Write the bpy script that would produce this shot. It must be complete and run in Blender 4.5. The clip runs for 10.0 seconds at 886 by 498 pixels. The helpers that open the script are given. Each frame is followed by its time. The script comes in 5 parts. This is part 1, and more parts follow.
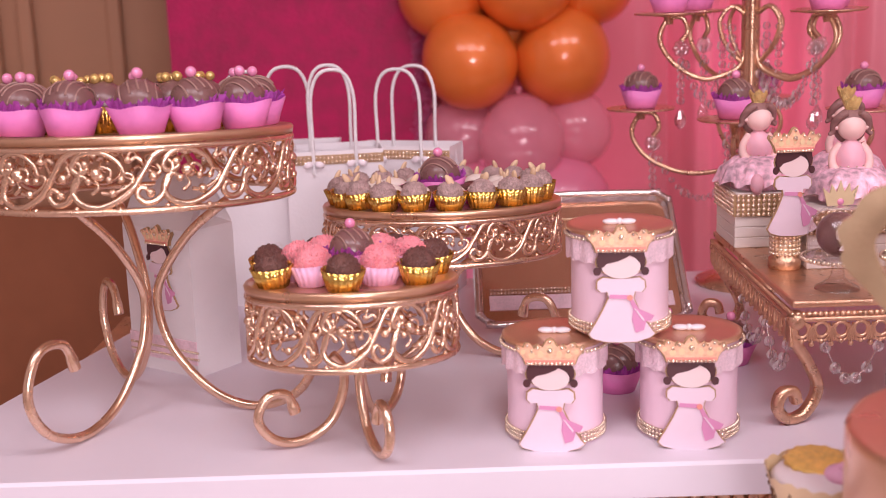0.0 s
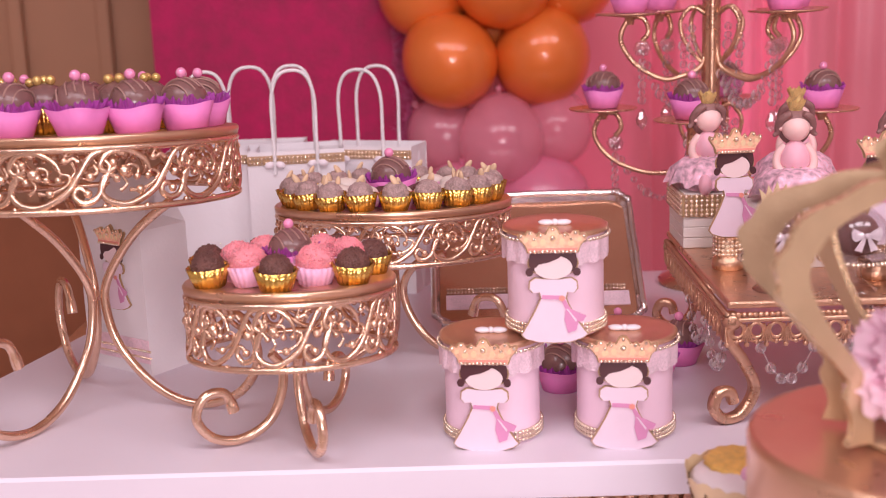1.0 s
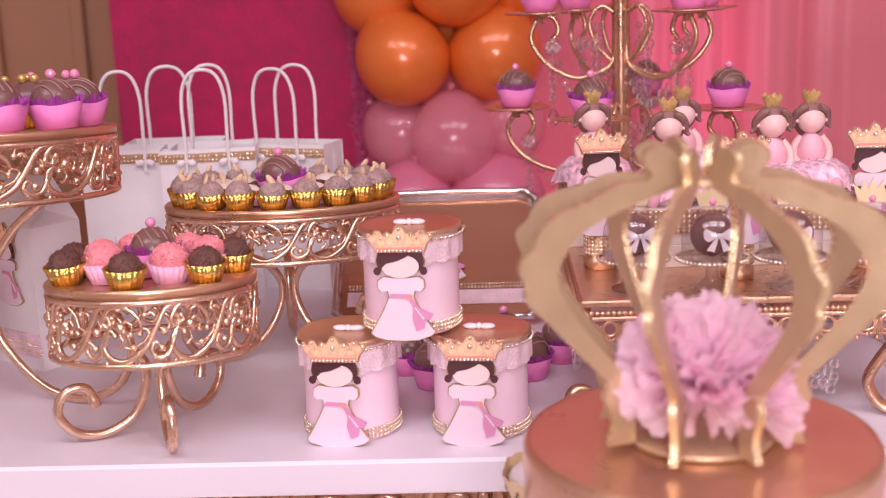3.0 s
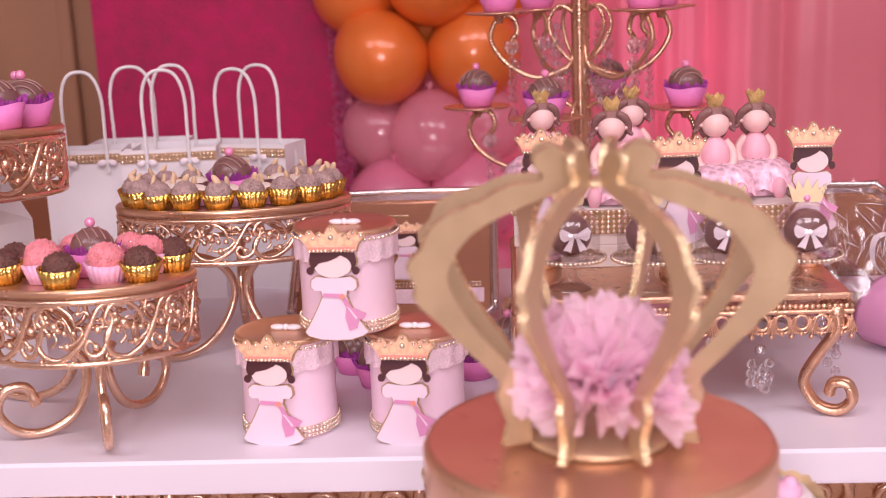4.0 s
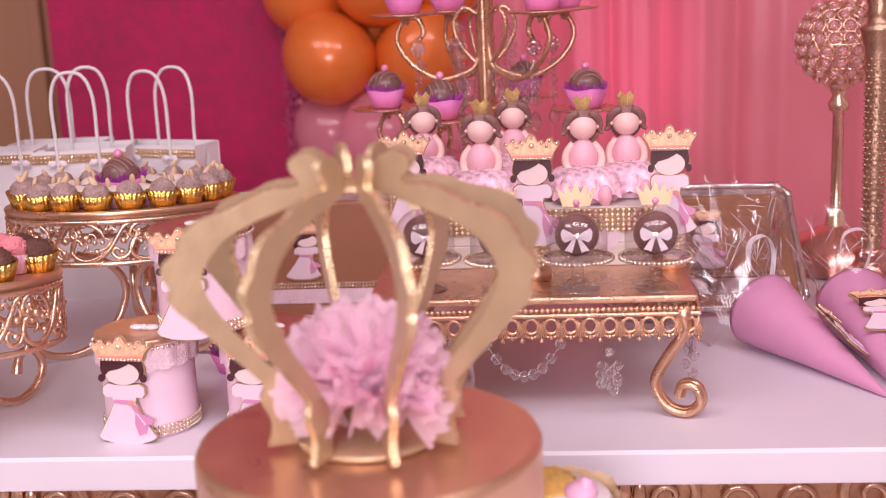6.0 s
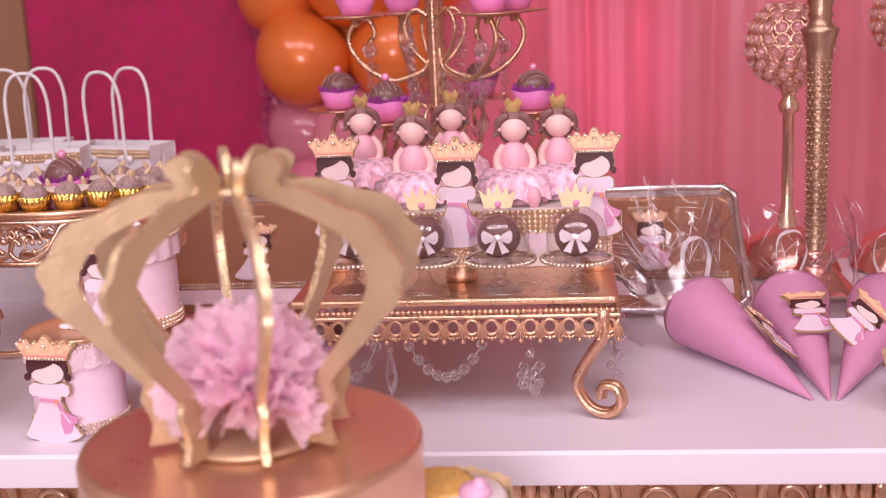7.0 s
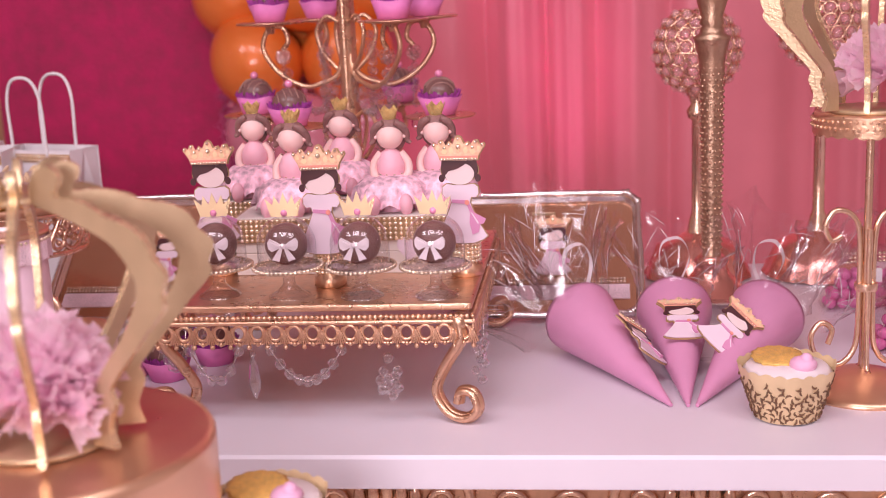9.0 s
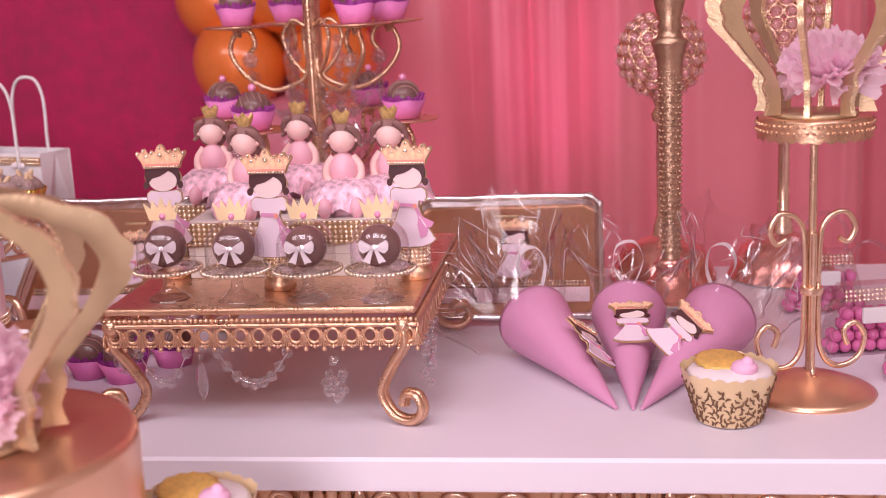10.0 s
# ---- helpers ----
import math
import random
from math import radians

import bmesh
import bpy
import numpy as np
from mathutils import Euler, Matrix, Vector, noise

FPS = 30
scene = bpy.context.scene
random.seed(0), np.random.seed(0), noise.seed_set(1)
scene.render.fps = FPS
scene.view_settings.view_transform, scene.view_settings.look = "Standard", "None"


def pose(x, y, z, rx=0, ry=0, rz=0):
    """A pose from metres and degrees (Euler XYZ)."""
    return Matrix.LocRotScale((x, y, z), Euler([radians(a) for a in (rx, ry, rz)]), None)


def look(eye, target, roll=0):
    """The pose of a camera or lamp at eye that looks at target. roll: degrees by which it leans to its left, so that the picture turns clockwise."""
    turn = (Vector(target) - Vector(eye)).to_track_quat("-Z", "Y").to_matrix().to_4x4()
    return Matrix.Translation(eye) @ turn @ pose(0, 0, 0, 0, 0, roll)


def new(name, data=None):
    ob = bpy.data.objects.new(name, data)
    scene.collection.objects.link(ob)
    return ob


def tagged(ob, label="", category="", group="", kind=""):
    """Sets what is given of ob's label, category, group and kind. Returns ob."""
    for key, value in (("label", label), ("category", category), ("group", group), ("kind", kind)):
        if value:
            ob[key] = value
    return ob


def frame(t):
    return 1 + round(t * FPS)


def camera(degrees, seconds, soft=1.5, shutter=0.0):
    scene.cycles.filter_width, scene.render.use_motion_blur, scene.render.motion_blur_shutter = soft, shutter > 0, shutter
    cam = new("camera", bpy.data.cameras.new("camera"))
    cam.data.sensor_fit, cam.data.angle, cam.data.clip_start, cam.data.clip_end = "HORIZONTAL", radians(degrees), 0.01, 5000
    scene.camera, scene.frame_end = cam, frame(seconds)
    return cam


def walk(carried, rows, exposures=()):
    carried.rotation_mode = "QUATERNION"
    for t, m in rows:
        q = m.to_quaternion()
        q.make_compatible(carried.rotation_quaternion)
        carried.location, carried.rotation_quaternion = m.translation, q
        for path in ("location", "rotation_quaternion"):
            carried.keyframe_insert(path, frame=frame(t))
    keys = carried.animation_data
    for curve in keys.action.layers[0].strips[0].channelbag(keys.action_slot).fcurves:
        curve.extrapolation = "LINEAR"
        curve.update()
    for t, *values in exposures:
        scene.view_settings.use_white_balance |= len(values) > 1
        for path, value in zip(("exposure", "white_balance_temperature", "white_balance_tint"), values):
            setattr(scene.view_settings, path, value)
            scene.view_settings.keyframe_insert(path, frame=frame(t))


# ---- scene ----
cam = camera(40.0, 10.0, soft=0.5)
cam.data.dof.use_dof = True
cam.data.dof.focus_distance = 1.04
cam.data.dof.aperture_fstop = 7.0
PATH = [
    (0, (0.1266, -0.0630, 1.1196), (0.1211, 2.0854, 0.6547), -1.9),
    (0.5, (0.1551, -0.0663, 1.1207), (0.1354, 2.0810, 0.6536), -1.9),
    (1, (0.1870, -0.0696, 1.1218), (0.1518, 2.0777, 0.6525), -2),
    (1.5, (0.2189, -0.0707, 1.1218), (0.1683, 2.0755, 0.6514), -2.1),
    (2, (0.2507, -0.0740, 1.1229), (0.1859, 2.0711, 0.6492), -2.1),
    (2.5, (0.2859, -0.0751, 1.1229), (0.2057, 2.0689, 0.6481), -2.1),
    (3, (0.3244, -0.0773, 1.1229), (0.2255, 2.0667, 0.6459), -2.2),
    (4.5, (0.4178, -0.0784, 1.1218), (0.2782, 2.0623, 0.6426), -2.4),
    (5, (0.4551, -0.0784, 1.1207), (0.3013, 2.0601, 0.6415), -2.4),
    (5.5, (0.4903, -0.0794, 1.1218), (0.3222, 2.0590, 0.6415), -2.5),
    (7, (0.5969, -0.0794, 1.1229), (0.3870, 2.0535, 0.6404), -2.6),
    (7.5, (0.6376, -0.0794, 1.1229), (0.4112, 2.0524, 0.6415), -2.6),
    (8, (0.6738, -0.0805, 1.1240), (0.4321, 2.0502, 0.6426), -2.6),
    (8.5, (0.7057, -0.0794, 1.1251), (0.4496, 2.0491, 0.6437), -2.7),
    (9, (0.7321, -0.0784, 1.1262), (0.4661, 2.0491, 0.6437), -2.7),
    (9.5, (0.7584, -0.0784, 1.1273), (0.4804, 2.0480, 0.6448), -2.8),
    (10, (0.7870, -0.0773, 1.1273), (0.4958, 2.0469, 0.6470), -2.8),
]
walk(cam, [(t, look(eye, target, roll)) for t, eye, target, roll in PATH])

# ---- light ----
world = bpy.data.worlds.new("room_air")
scene.world = world
world.use_nodes = True
world.node_tree.nodes["Background"].inputs[0].default_value = (1.0, 0.87, 0.94, 1)
world.node_tree.nodes["Background"].inputs[1].default_value = 0.40


def area_lamp(name, at, target, size, watts, colour):
    data = bpy.data.lights.new(name, "AREA")
    data.shape, data.size, data.size_y = "RECTANGLE", size[0], size[1]
    data.energy, data.color = watts, colour
    ob = new(name, data)
    ob.matrix_world = look(at, target)
    return ob


# Unseen overhead panels, added; the outer two are side fill for the gold.
for lx, watts in ((-0.9, 18.5), (0.4, 20), (1.7, 20.5)):
    area_lamp("ceiling_light", (lx, -0.55, 2.8), (lx, 0.0, 0.8), (1.0, 0.8), watts, (1.0, 0.90, 1.0))
area_lamp("video_light", (0.42, -0.85, 1.30), (0.45, 1.1, 0.88), (0.6, 0.4), 17.5, (1.0, 0.89, 0.98))


def spot_lamp(name, at, target, watts, colour, degrees, blend=0.8):
    data = bpy.data.lights.new(name, "SPOT")
    data.energy, data.color, data.spot_size, data.spot_blend, data.shadow_soft_size = watts, colour, radians(degrees), blend, 0.04
    ob = new(name, data)
    ob.matrix_world = look(at, target)
    return ob


spot_lamp("curtain_uplight", (0.69, 1.90, 0.25), (0.69, 2.15, 1.1), 20, (1.0, 0.06, 0.55), 28, 1.0)
spot_lamp("curtain_uplight", (0.41, 1.90, 0.25), (0.41, 2.15, 1.1), 7, (1.0, 0.06, 0.5), 40, 1.0)


# ---- materials ----
def material(name, colour, rough=0.5, metal=0.0, vary=0.12, scale=60.0, bump=0.0, bump_scale=0.0, coat=0.0, sheen=0.0,
             trans=0.0, ior=1.45, by_object=0.0, subsurface=0.0, emit=0.0, spec=0.5, alpha=1.0, thin=0.0):
    m = bpy.data.materials.new(name)
    m.use_nodes = True
    nt = m.node_tree
    b = nt.nodes["Principled BSDF"]
    tex = nt.nodes.new("ShaderNodeTexCoord")
    n1 = nt.nodes.new("ShaderNodeTexNoise")
    n1.inputs["Scale"].default_value, n1.inputs["Detail"].default_value = scale, 6
    n2 = nt.nodes.new("ShaderNodeTexNoise")
    n2.inputs["Scale"].default_value, n2.inputs["Detail"].default_value = scale * 0.12, 3
    for n in (n1, n2):
        nt.links.new(tex.outputs["Object"], n.inputs["Vector"])
    add = nt.nodes.new("ShaderNodeMath")
    add.operation = "ADD"
    nt.links.new(n1.outputs["Fac"], add.inputs[0])
    nt.links.new(n2.outputs["Fac"], add.inputs[1])
    rng = nt.nodes.new("ShaderNodeMapRange")
    rng.inputs["From Min"].default_value, rng.inputs["From Max"].default_value = 0.6, 1.4
    rng.inputs["To Min"].default_value, rng.inputs["To Max"].default_value = 1 - vary, 1 + vary
    nt.links.new(add.outputs[0], rng.inputs["Value"])
    hsv = nt.nodes.new("ShaderNodeHueSaturation")
    hsv.inputs["Color"].default_value = (*colour, 1)
    value = rng.outputs["Result"]
    if by_object:
        info = nt.nodes.new("ShaderNodeObjectInfo")
        r2 = nt.nodes.new("ShaderNodeMapRange")
        r2.inputs["To Min"].default_value, r2.inputs["To Max"].default_value = 1 - by_object, 1 + by_object
        nt.links.new(info.outputs["Random"], r2.inputs["Value"])
        mul = nt.nodes.new("ShaderNodeMath")
        mul.operation = "MULTIPLY"
        nt.links.new(value, mul.inputs[0])
        nt.links.new(r2.outputs["Result"], mul.inputs[1])
        value = mul.outputs[0]
    nt.links.new(value, hsv.inputs["Value"])
    nt.links.new(hsv.outputs["Color"], b.inputs["Base Color"])
    rr = nt.nodes.new("ShaderNodeMapRange")
    rr.inputs["From Min"].default_value, rr.inputs["From Max"].default_value = 0.6, 1.4
    rr.inputs["To Min"].default_value, rr.inputs["To Max"].default_value = max(0.02, rough * 0.75), min(1.0, rough * 1.25)
    nt.links.new(add.outputs[0], rr.inputs["Value"])
    nt.links.new(rr.outputs["Result"], b.inputs["Roughness"])
    b.inputs["Metallic"].default_value = metal
    b.inputs["Coat Weight"].default_value = coat
    b.inputs["Coat Roughness"].default_value = 0.10
    b.inputs["Sheen Weight"].default_value = sheen
    b.inputs["Transmission Weight"].default_value = trans
    b.inputs["IOR"].default_value = ior
    b.inputs["Specular IOR Level"].default_value = spec
    b.inputs["Subsurface Weight"].default_value = subsurface
    b.inputs["Subsurface Radius"].default_value = (0.01, 0.005, 0.005)
    b.inputs["Alpha"].default_value = alpha
    if thin:
        soft, mix = nt.nodes.new("ShaderNodeBsdfTranslucent"), nt.nodes.new("ShaderNodeMixShader")
        soft.inputs[0].default_value = (*colour, 1)
        mix.inputs[0].default_value = thin
        nt.links.new(b.outputs[0], mix.inputs[1])
        nt.links.new(soft.outputs[0], mix.inputs[2])
        nt.links.new(mix.outputs[0], nt.nodes["Material Output"].inputs["Surface"])
    if emit:
        b.inputs["Emission Color"].default_value = (*colour, 1)
        b.inputs["Emission Strength"].default_value = emit
    if bump:
        n3 = nt.nodes.new("ShaderNodeTexNoise")
        n3.inputs["Scale"].default_value, n3.inputs["Detail"].default_value = bump_scale or scale * 3, 4
        nt.links.new(tex.outputs["Object"], n3.inputs["Vector"])
        bp = nt.nodes.new("ShaderNodeBump")
        bp.inputs["Strength"].default_value, bp.inputs["Distance"].default_value = bump, 0.002
        nt.links.new(n3.outputs["Fac"], bp.inputs["Height"])
        nt.links.new(bp.outputs["Normal"], b.inputs["Normal"])
    return m


def clear_film(name, colour, gloss, rough):
    m = bpy.data.materials.new(name)
    m.use_nodes = True
    nt = m.node_tree
    nt.nodes.remove(nt.nodes["Principled BSDF"])
    a, g, mix = nt.nodes.new("ShaderNodeBsdfTransparent"), nt.nodes.new("ShaderNodeBsdfGlossy"), nt.nodes.new("ShaderNodeMixShader")
    a.inputs[0].default_value = (*colour, 1)
    g.inputs["Roughness"].default_value = rough
    lw = nt.nodes.new("ShaderNodeLayerWeight")
    lw.inputs["Blend"].default_value = 0.5
    power, gain = nt.nodes.new("ShaderNodeMath"), nt.nodes.new("ShaderNodeMath")
    power.operation, gain.operation = "POWER", "MULTIPLY_ADD"
    power.inputs[1].default_value = 3.0
    gain.inputs[1].default_value, gain.inputs[2].default_value = gloss, gloss * 0.12
    nt.links.new(lw.outputs["Facing"], power.inputs[0])
    nt.links.new(power.outputs[0], gain.inputs[0])
    nt.links.new(gain.outputs[0], mix.inputs[0])
    nt.links.new(a.outputs[0], mix.inputs[1])
    nt.links.new(g.outputs[0], mix.inputs[2])
    nt.links.new(mix.outputs[0], nt.nodes["Material Output"].inputs["Surface"])
    return m


GOLD = material("rose_gold_paint", (0.84, 0.585, 0.425), 0.25, 0.92, 0.12, 90, 0.15, 300)
COPPER = material("copper_mirror_plate", (0.76, 0.47, 0.31), 0.32, 0.85, 0.08, 40)
BRASS = material("antique_gold_metal", (0.72, 0.45, 0.30), 0.30, 0.9, 0.22, 120, 0.3, 400)
FOIL = material("gold_foil_cup", (0.86, 0.60, 0.16), 0.22, 0.95, 0.12, 150)
GLITTER = material("gold_glitter_card", (0.90, 0.62, 0.26), 0.35, 0.6, 0.5, 1400, 0.9, 1600)
CARDGOLD = material("matte_gold_card", (0.585, 0.425, 0.265), 0.34, 0.55, 0.10, 60, 0.2, 420)
WHITE = material("white_lacquer", (0.76, 0.68, 0.755), 0.34, 0, 0.03, 12, 0.03, 30, coat=0.06)
PAPER = material("white_paper", (0.81, 0.75, 0.77), 0.55, 0, 0.04, 30, 0.1, 300)
CORD = material("white_twisted_cord", (0.84, 0.79, 0.8), 0.7, 0, 0.12, 500, 0.6, 900)
PINKCAN = material("pale_pink_card", (0.88, 0.62, 0.73), 0.4, 0, 0.05, 40, 0.1, 250)
LACE = material("pink_lace", (0.91, 0.66, 0.74), 0.7, 0, 0.2, 500, 0.9, 700)
PINKPAPER = material("pink_fluted_paper", (0.76, 0.21, 0.50), 0.55, 0, 0.08, 120, 0.1, 400, by_object=0.05)
BABYPINK = material("baby_pink_paper", (0.85, 0.47, 0.66), 0.55, 0, 0.08, 120, 0.1, 400)
MAGENTA = material("magenta_paper", (0.55, 0.06, 0.30), 0.5, 0, 0.08, 120, 0.1, 400)
PURPLE = material("purple_tulle", (0.40, 0.05, 0.36), 0.5, 0, 0.3, 300, 0.5, 600, alpha=0.8)
CHOC = material("milk_chocolate", (0.20, 0.095, 0.088), 0.3, 0, 0.15, 90, 0.1, 200, coat=0.15)
DRIZZLE = material("pale_chocolate_drizzle", (0.36, 0.20, 0.17), 0.35, 0, 0.1, 200)
SPRINKLE = material("chocolate_granules", (0.15, 0.062, 0.05), 0.4, 0, 0.5, 900, 1.0, 700)
NUTTY = material("chopped_nut_coating", (0.46, 0.31, 0.29), 0.5, 0, 0.5, 800, 1.0, 700)
SUGARPINK = material("pink_sugar_coating", (0.86, 0.29, 0.33), 0.5, 0, 0.25, 700, 0.6, 700, subsurface=0.3)
CREAM = material("white_cream", (0.82, 0.70, 0.62), 0.5, 0, 0.06, 80, 0.3, 200)
NUT = material("blanched_almond", (0.72, 0.50, 0.32), 0.5, 0, 0.15, 100)
PEARL = material("pink_pearl", (0.86, 0.30, 0.50), 0.15, 0.1, 0.03, 50, coat=0.7)
GOLDPEARL = material("gold_pearl", (0.72, 0.47, 0.16), 0.2, 0.5, 0.05, 50, coat=0.6)
GEM = material("rhinestone", (0.93, 0.78, 0.62), 0.12, 0.8, 0.35, 800, by_object=0.15)
CRYSTAL = clear_film("clear_crystal", (1.0, 0.98, 0.99), 1.7, 0.05)
PINKBEAD = material("pink_crystal_bead", (0.95, 0.52, 0.52), 0.07, 0.2, 0.15, 200, coat=1.0, alpha=0.28, spec=1.0)
BRONZE = material("hammered_bronze_gold", (0.50, 0.32, 0.22), 0.33, 0.9, 0.2, 120, 0.3, 400)
CLEARBEAD = clear_film("clear_crystal_bead", (1.0, 0.98, 0.99), 1.5, 0.05)
GLINT = material("painted_glint_facet", (0.97, 0.90, 0.93), 0.05, 0.3, 0.05, 60, coat=1.0, alpha=0.6, spec=1.0)
GLASS = clear_film("clear_dome_plastic", (0.98, 0.96, 0.97), 0.65, 0.06)
FILM = clear_film("crinkled_cellophane", (0.99, 0.98, 0.985), 0.42, 0.10)
CLEARPL = clear_film("clear_acrylic", (0.97, 0.94, 0.95), 0.8, 0.12)
SATIN = material("white_satin_ribbon", (0.84, 0.74, 0.78), 0.3, 0, 0.08, 120, sheen=0.4)
VELVET = material("fuchsia_velvet", (0.44, 0.014, 0.098), 0.8, 0, 0.34, 34, 0.9, 140, sheen=0.2)
CURTAIN = material("pink_satin_drape", (0.80, 0.225, 0.29), 0.36, 0, 0.06, 10, 0.06, 60, sheen=0.3)
TANWALL = material("tan_panelled_wall", (0.46, 0.235, 0.14), 0.6, 0, 0.1, 6, 0.05, 60)
BROWNBOARD = material("brown_board", (0.33, 0.115, 0.055), 0.45, 0, 0.12, 14, 0.05, 60)
PLASTER = material("warm_white_plaster", (0.72, 0.62, 0.58), 0.8, 0, 0.05, 5, 0.1, 40)
FLOORM = material("pale_bounce_floor", (0.56, 0.45, 0.40), 0.25, 0, 0.2, 14, 0.1, 50)
ORANGE = material("pearly_orange_balloon_latex", (0.78, 0.185, 0.03), 0.42, 0.2, 0.05, 10, coat=0.7, subsurface=0.15)
ROSEBAL = material("translucent_rose_balloon_latex", (0.95, 0.34, 0.45), 0.16, 0, 0.06, 10, coat=0.9, alpha=0.46)
PINKBAL = material("pink_balloon_latex", (0.86, 0.25, 0.40), 0.3, 0, 0.06, 10, coat=0.6, subsurface=0.2, alpha=0.82)
CONEM = material("mauve_pink_card", (0.66, 0.29, 0.47), 0.36, 0, 0.05, 40, 0.08, 250)
CLAY = material("pink_clay", (0.88, 0.47, 0.56), 0.45, 0, 0.04, 60, 0.05, 200, subsurface=0.2)
CLAYARM = material("peach_clay", (0.88, 0.57, 0.54), 0.45, 0, 0.04, 60, 0.05, 200, subsurface=0.2)
CLAYHAIR = material("brown_clay", (0.27, 0.135, 0.125), 0.5, 0, 0.25, 250, 0.6, 420)
SKIRTM = material("printed_pink_skirt_fabric", (0.86, 0.52, 0.63), 0.6, 0, 0.75, 170, 0.3, 400)
CUTSKIN = material("peach_print", (0.82, 0.62, 0.62), 0.4, 0, 0.02, 40)
CUTHAIR = material("dark_brown_print", (0.075, 0.022, 0.026), 0.4, 0, 0.05, 40)
CUTDRESS = material("pale_pink_print", (0.80, 0.62, 0.71), 0.4, 0, 0.04, 60)
CUTSASH = material("mauve_print", (0.66, 0.27, 0.46), 0.4, 0, 0.04, 60)
CUTCROWN = material("orange_gold_print", (0.86, 0.50, 0.33), 0.35, 0.1, 0.3, 420)
CUTBAND = material("coral_print", (0.80, 0.30, 0.24), 0.4, 0, 0.1, 100)
CUTEDGE = material("tan_card_edge", (0.45, 0.27, 0.14), 0.5, 0, 0.15, 200)
CREAMCARD = material("cream_gold_card", (0.80, 0.60, 0.36), 0.4, 0.15, 0.06, 60, 0.1, 400)
CUTSHADE = material("dark_cut_shadow_card", (0.17, 0.085, 0.045), 0.6, 0, 0.1, 100)
WOODWHITE = material("whitewashed_wood", (0.80, 0.70, 0.66), 0.5, 0, 0.08, 30, 0.1, 120)
PETAL = material("pink_tissue_petal", (0.99, 0.77, 0.87), 0.6, 0, 0.10, 90, 0.2, 300, thin=0.6)
FUR = material("pale_fuchsia_fringe", (0.60, 0.10, 0.27), 0.8, 0, 0.35, 60, sheen=0.3)
GOLDEDGE = material("shiny_gold_card_edge", (0.88, 0.68, 0.42), 0.26, 0.75, 0.3, 260, 0.6, 500)
FROST = material("white_icing", (0.84, 0.74, 0.76), 0.4, 0, 0.04, 60, 0.2, 150)
CANDY = material("pink_candy_bead", (0.78, 0.19, 0.45), 0.25, 0, 0.05, 50, coat=0.4)
REDTULLE = material("polished_rose_copper", (0.78, 0.36, 0.30), 0.2, 0.85, 0.15, 90, 0.12, 300)
FILM_GLINT = material("painted_film_glint", (0.85, 0.78, 0.80), 0.15, 0.3, 0.2, 200)
SILVER = material("silver_tray_edge", (0.80, 0.74, 0.74), 0.18, 0.95, 0.15, 60, 0.25, 120)
TRAYM = material("copper_foil_tray", (0.62, 0.34, 0.22), 0.22, 0.8, 0.08, 20, 0.08, 40)


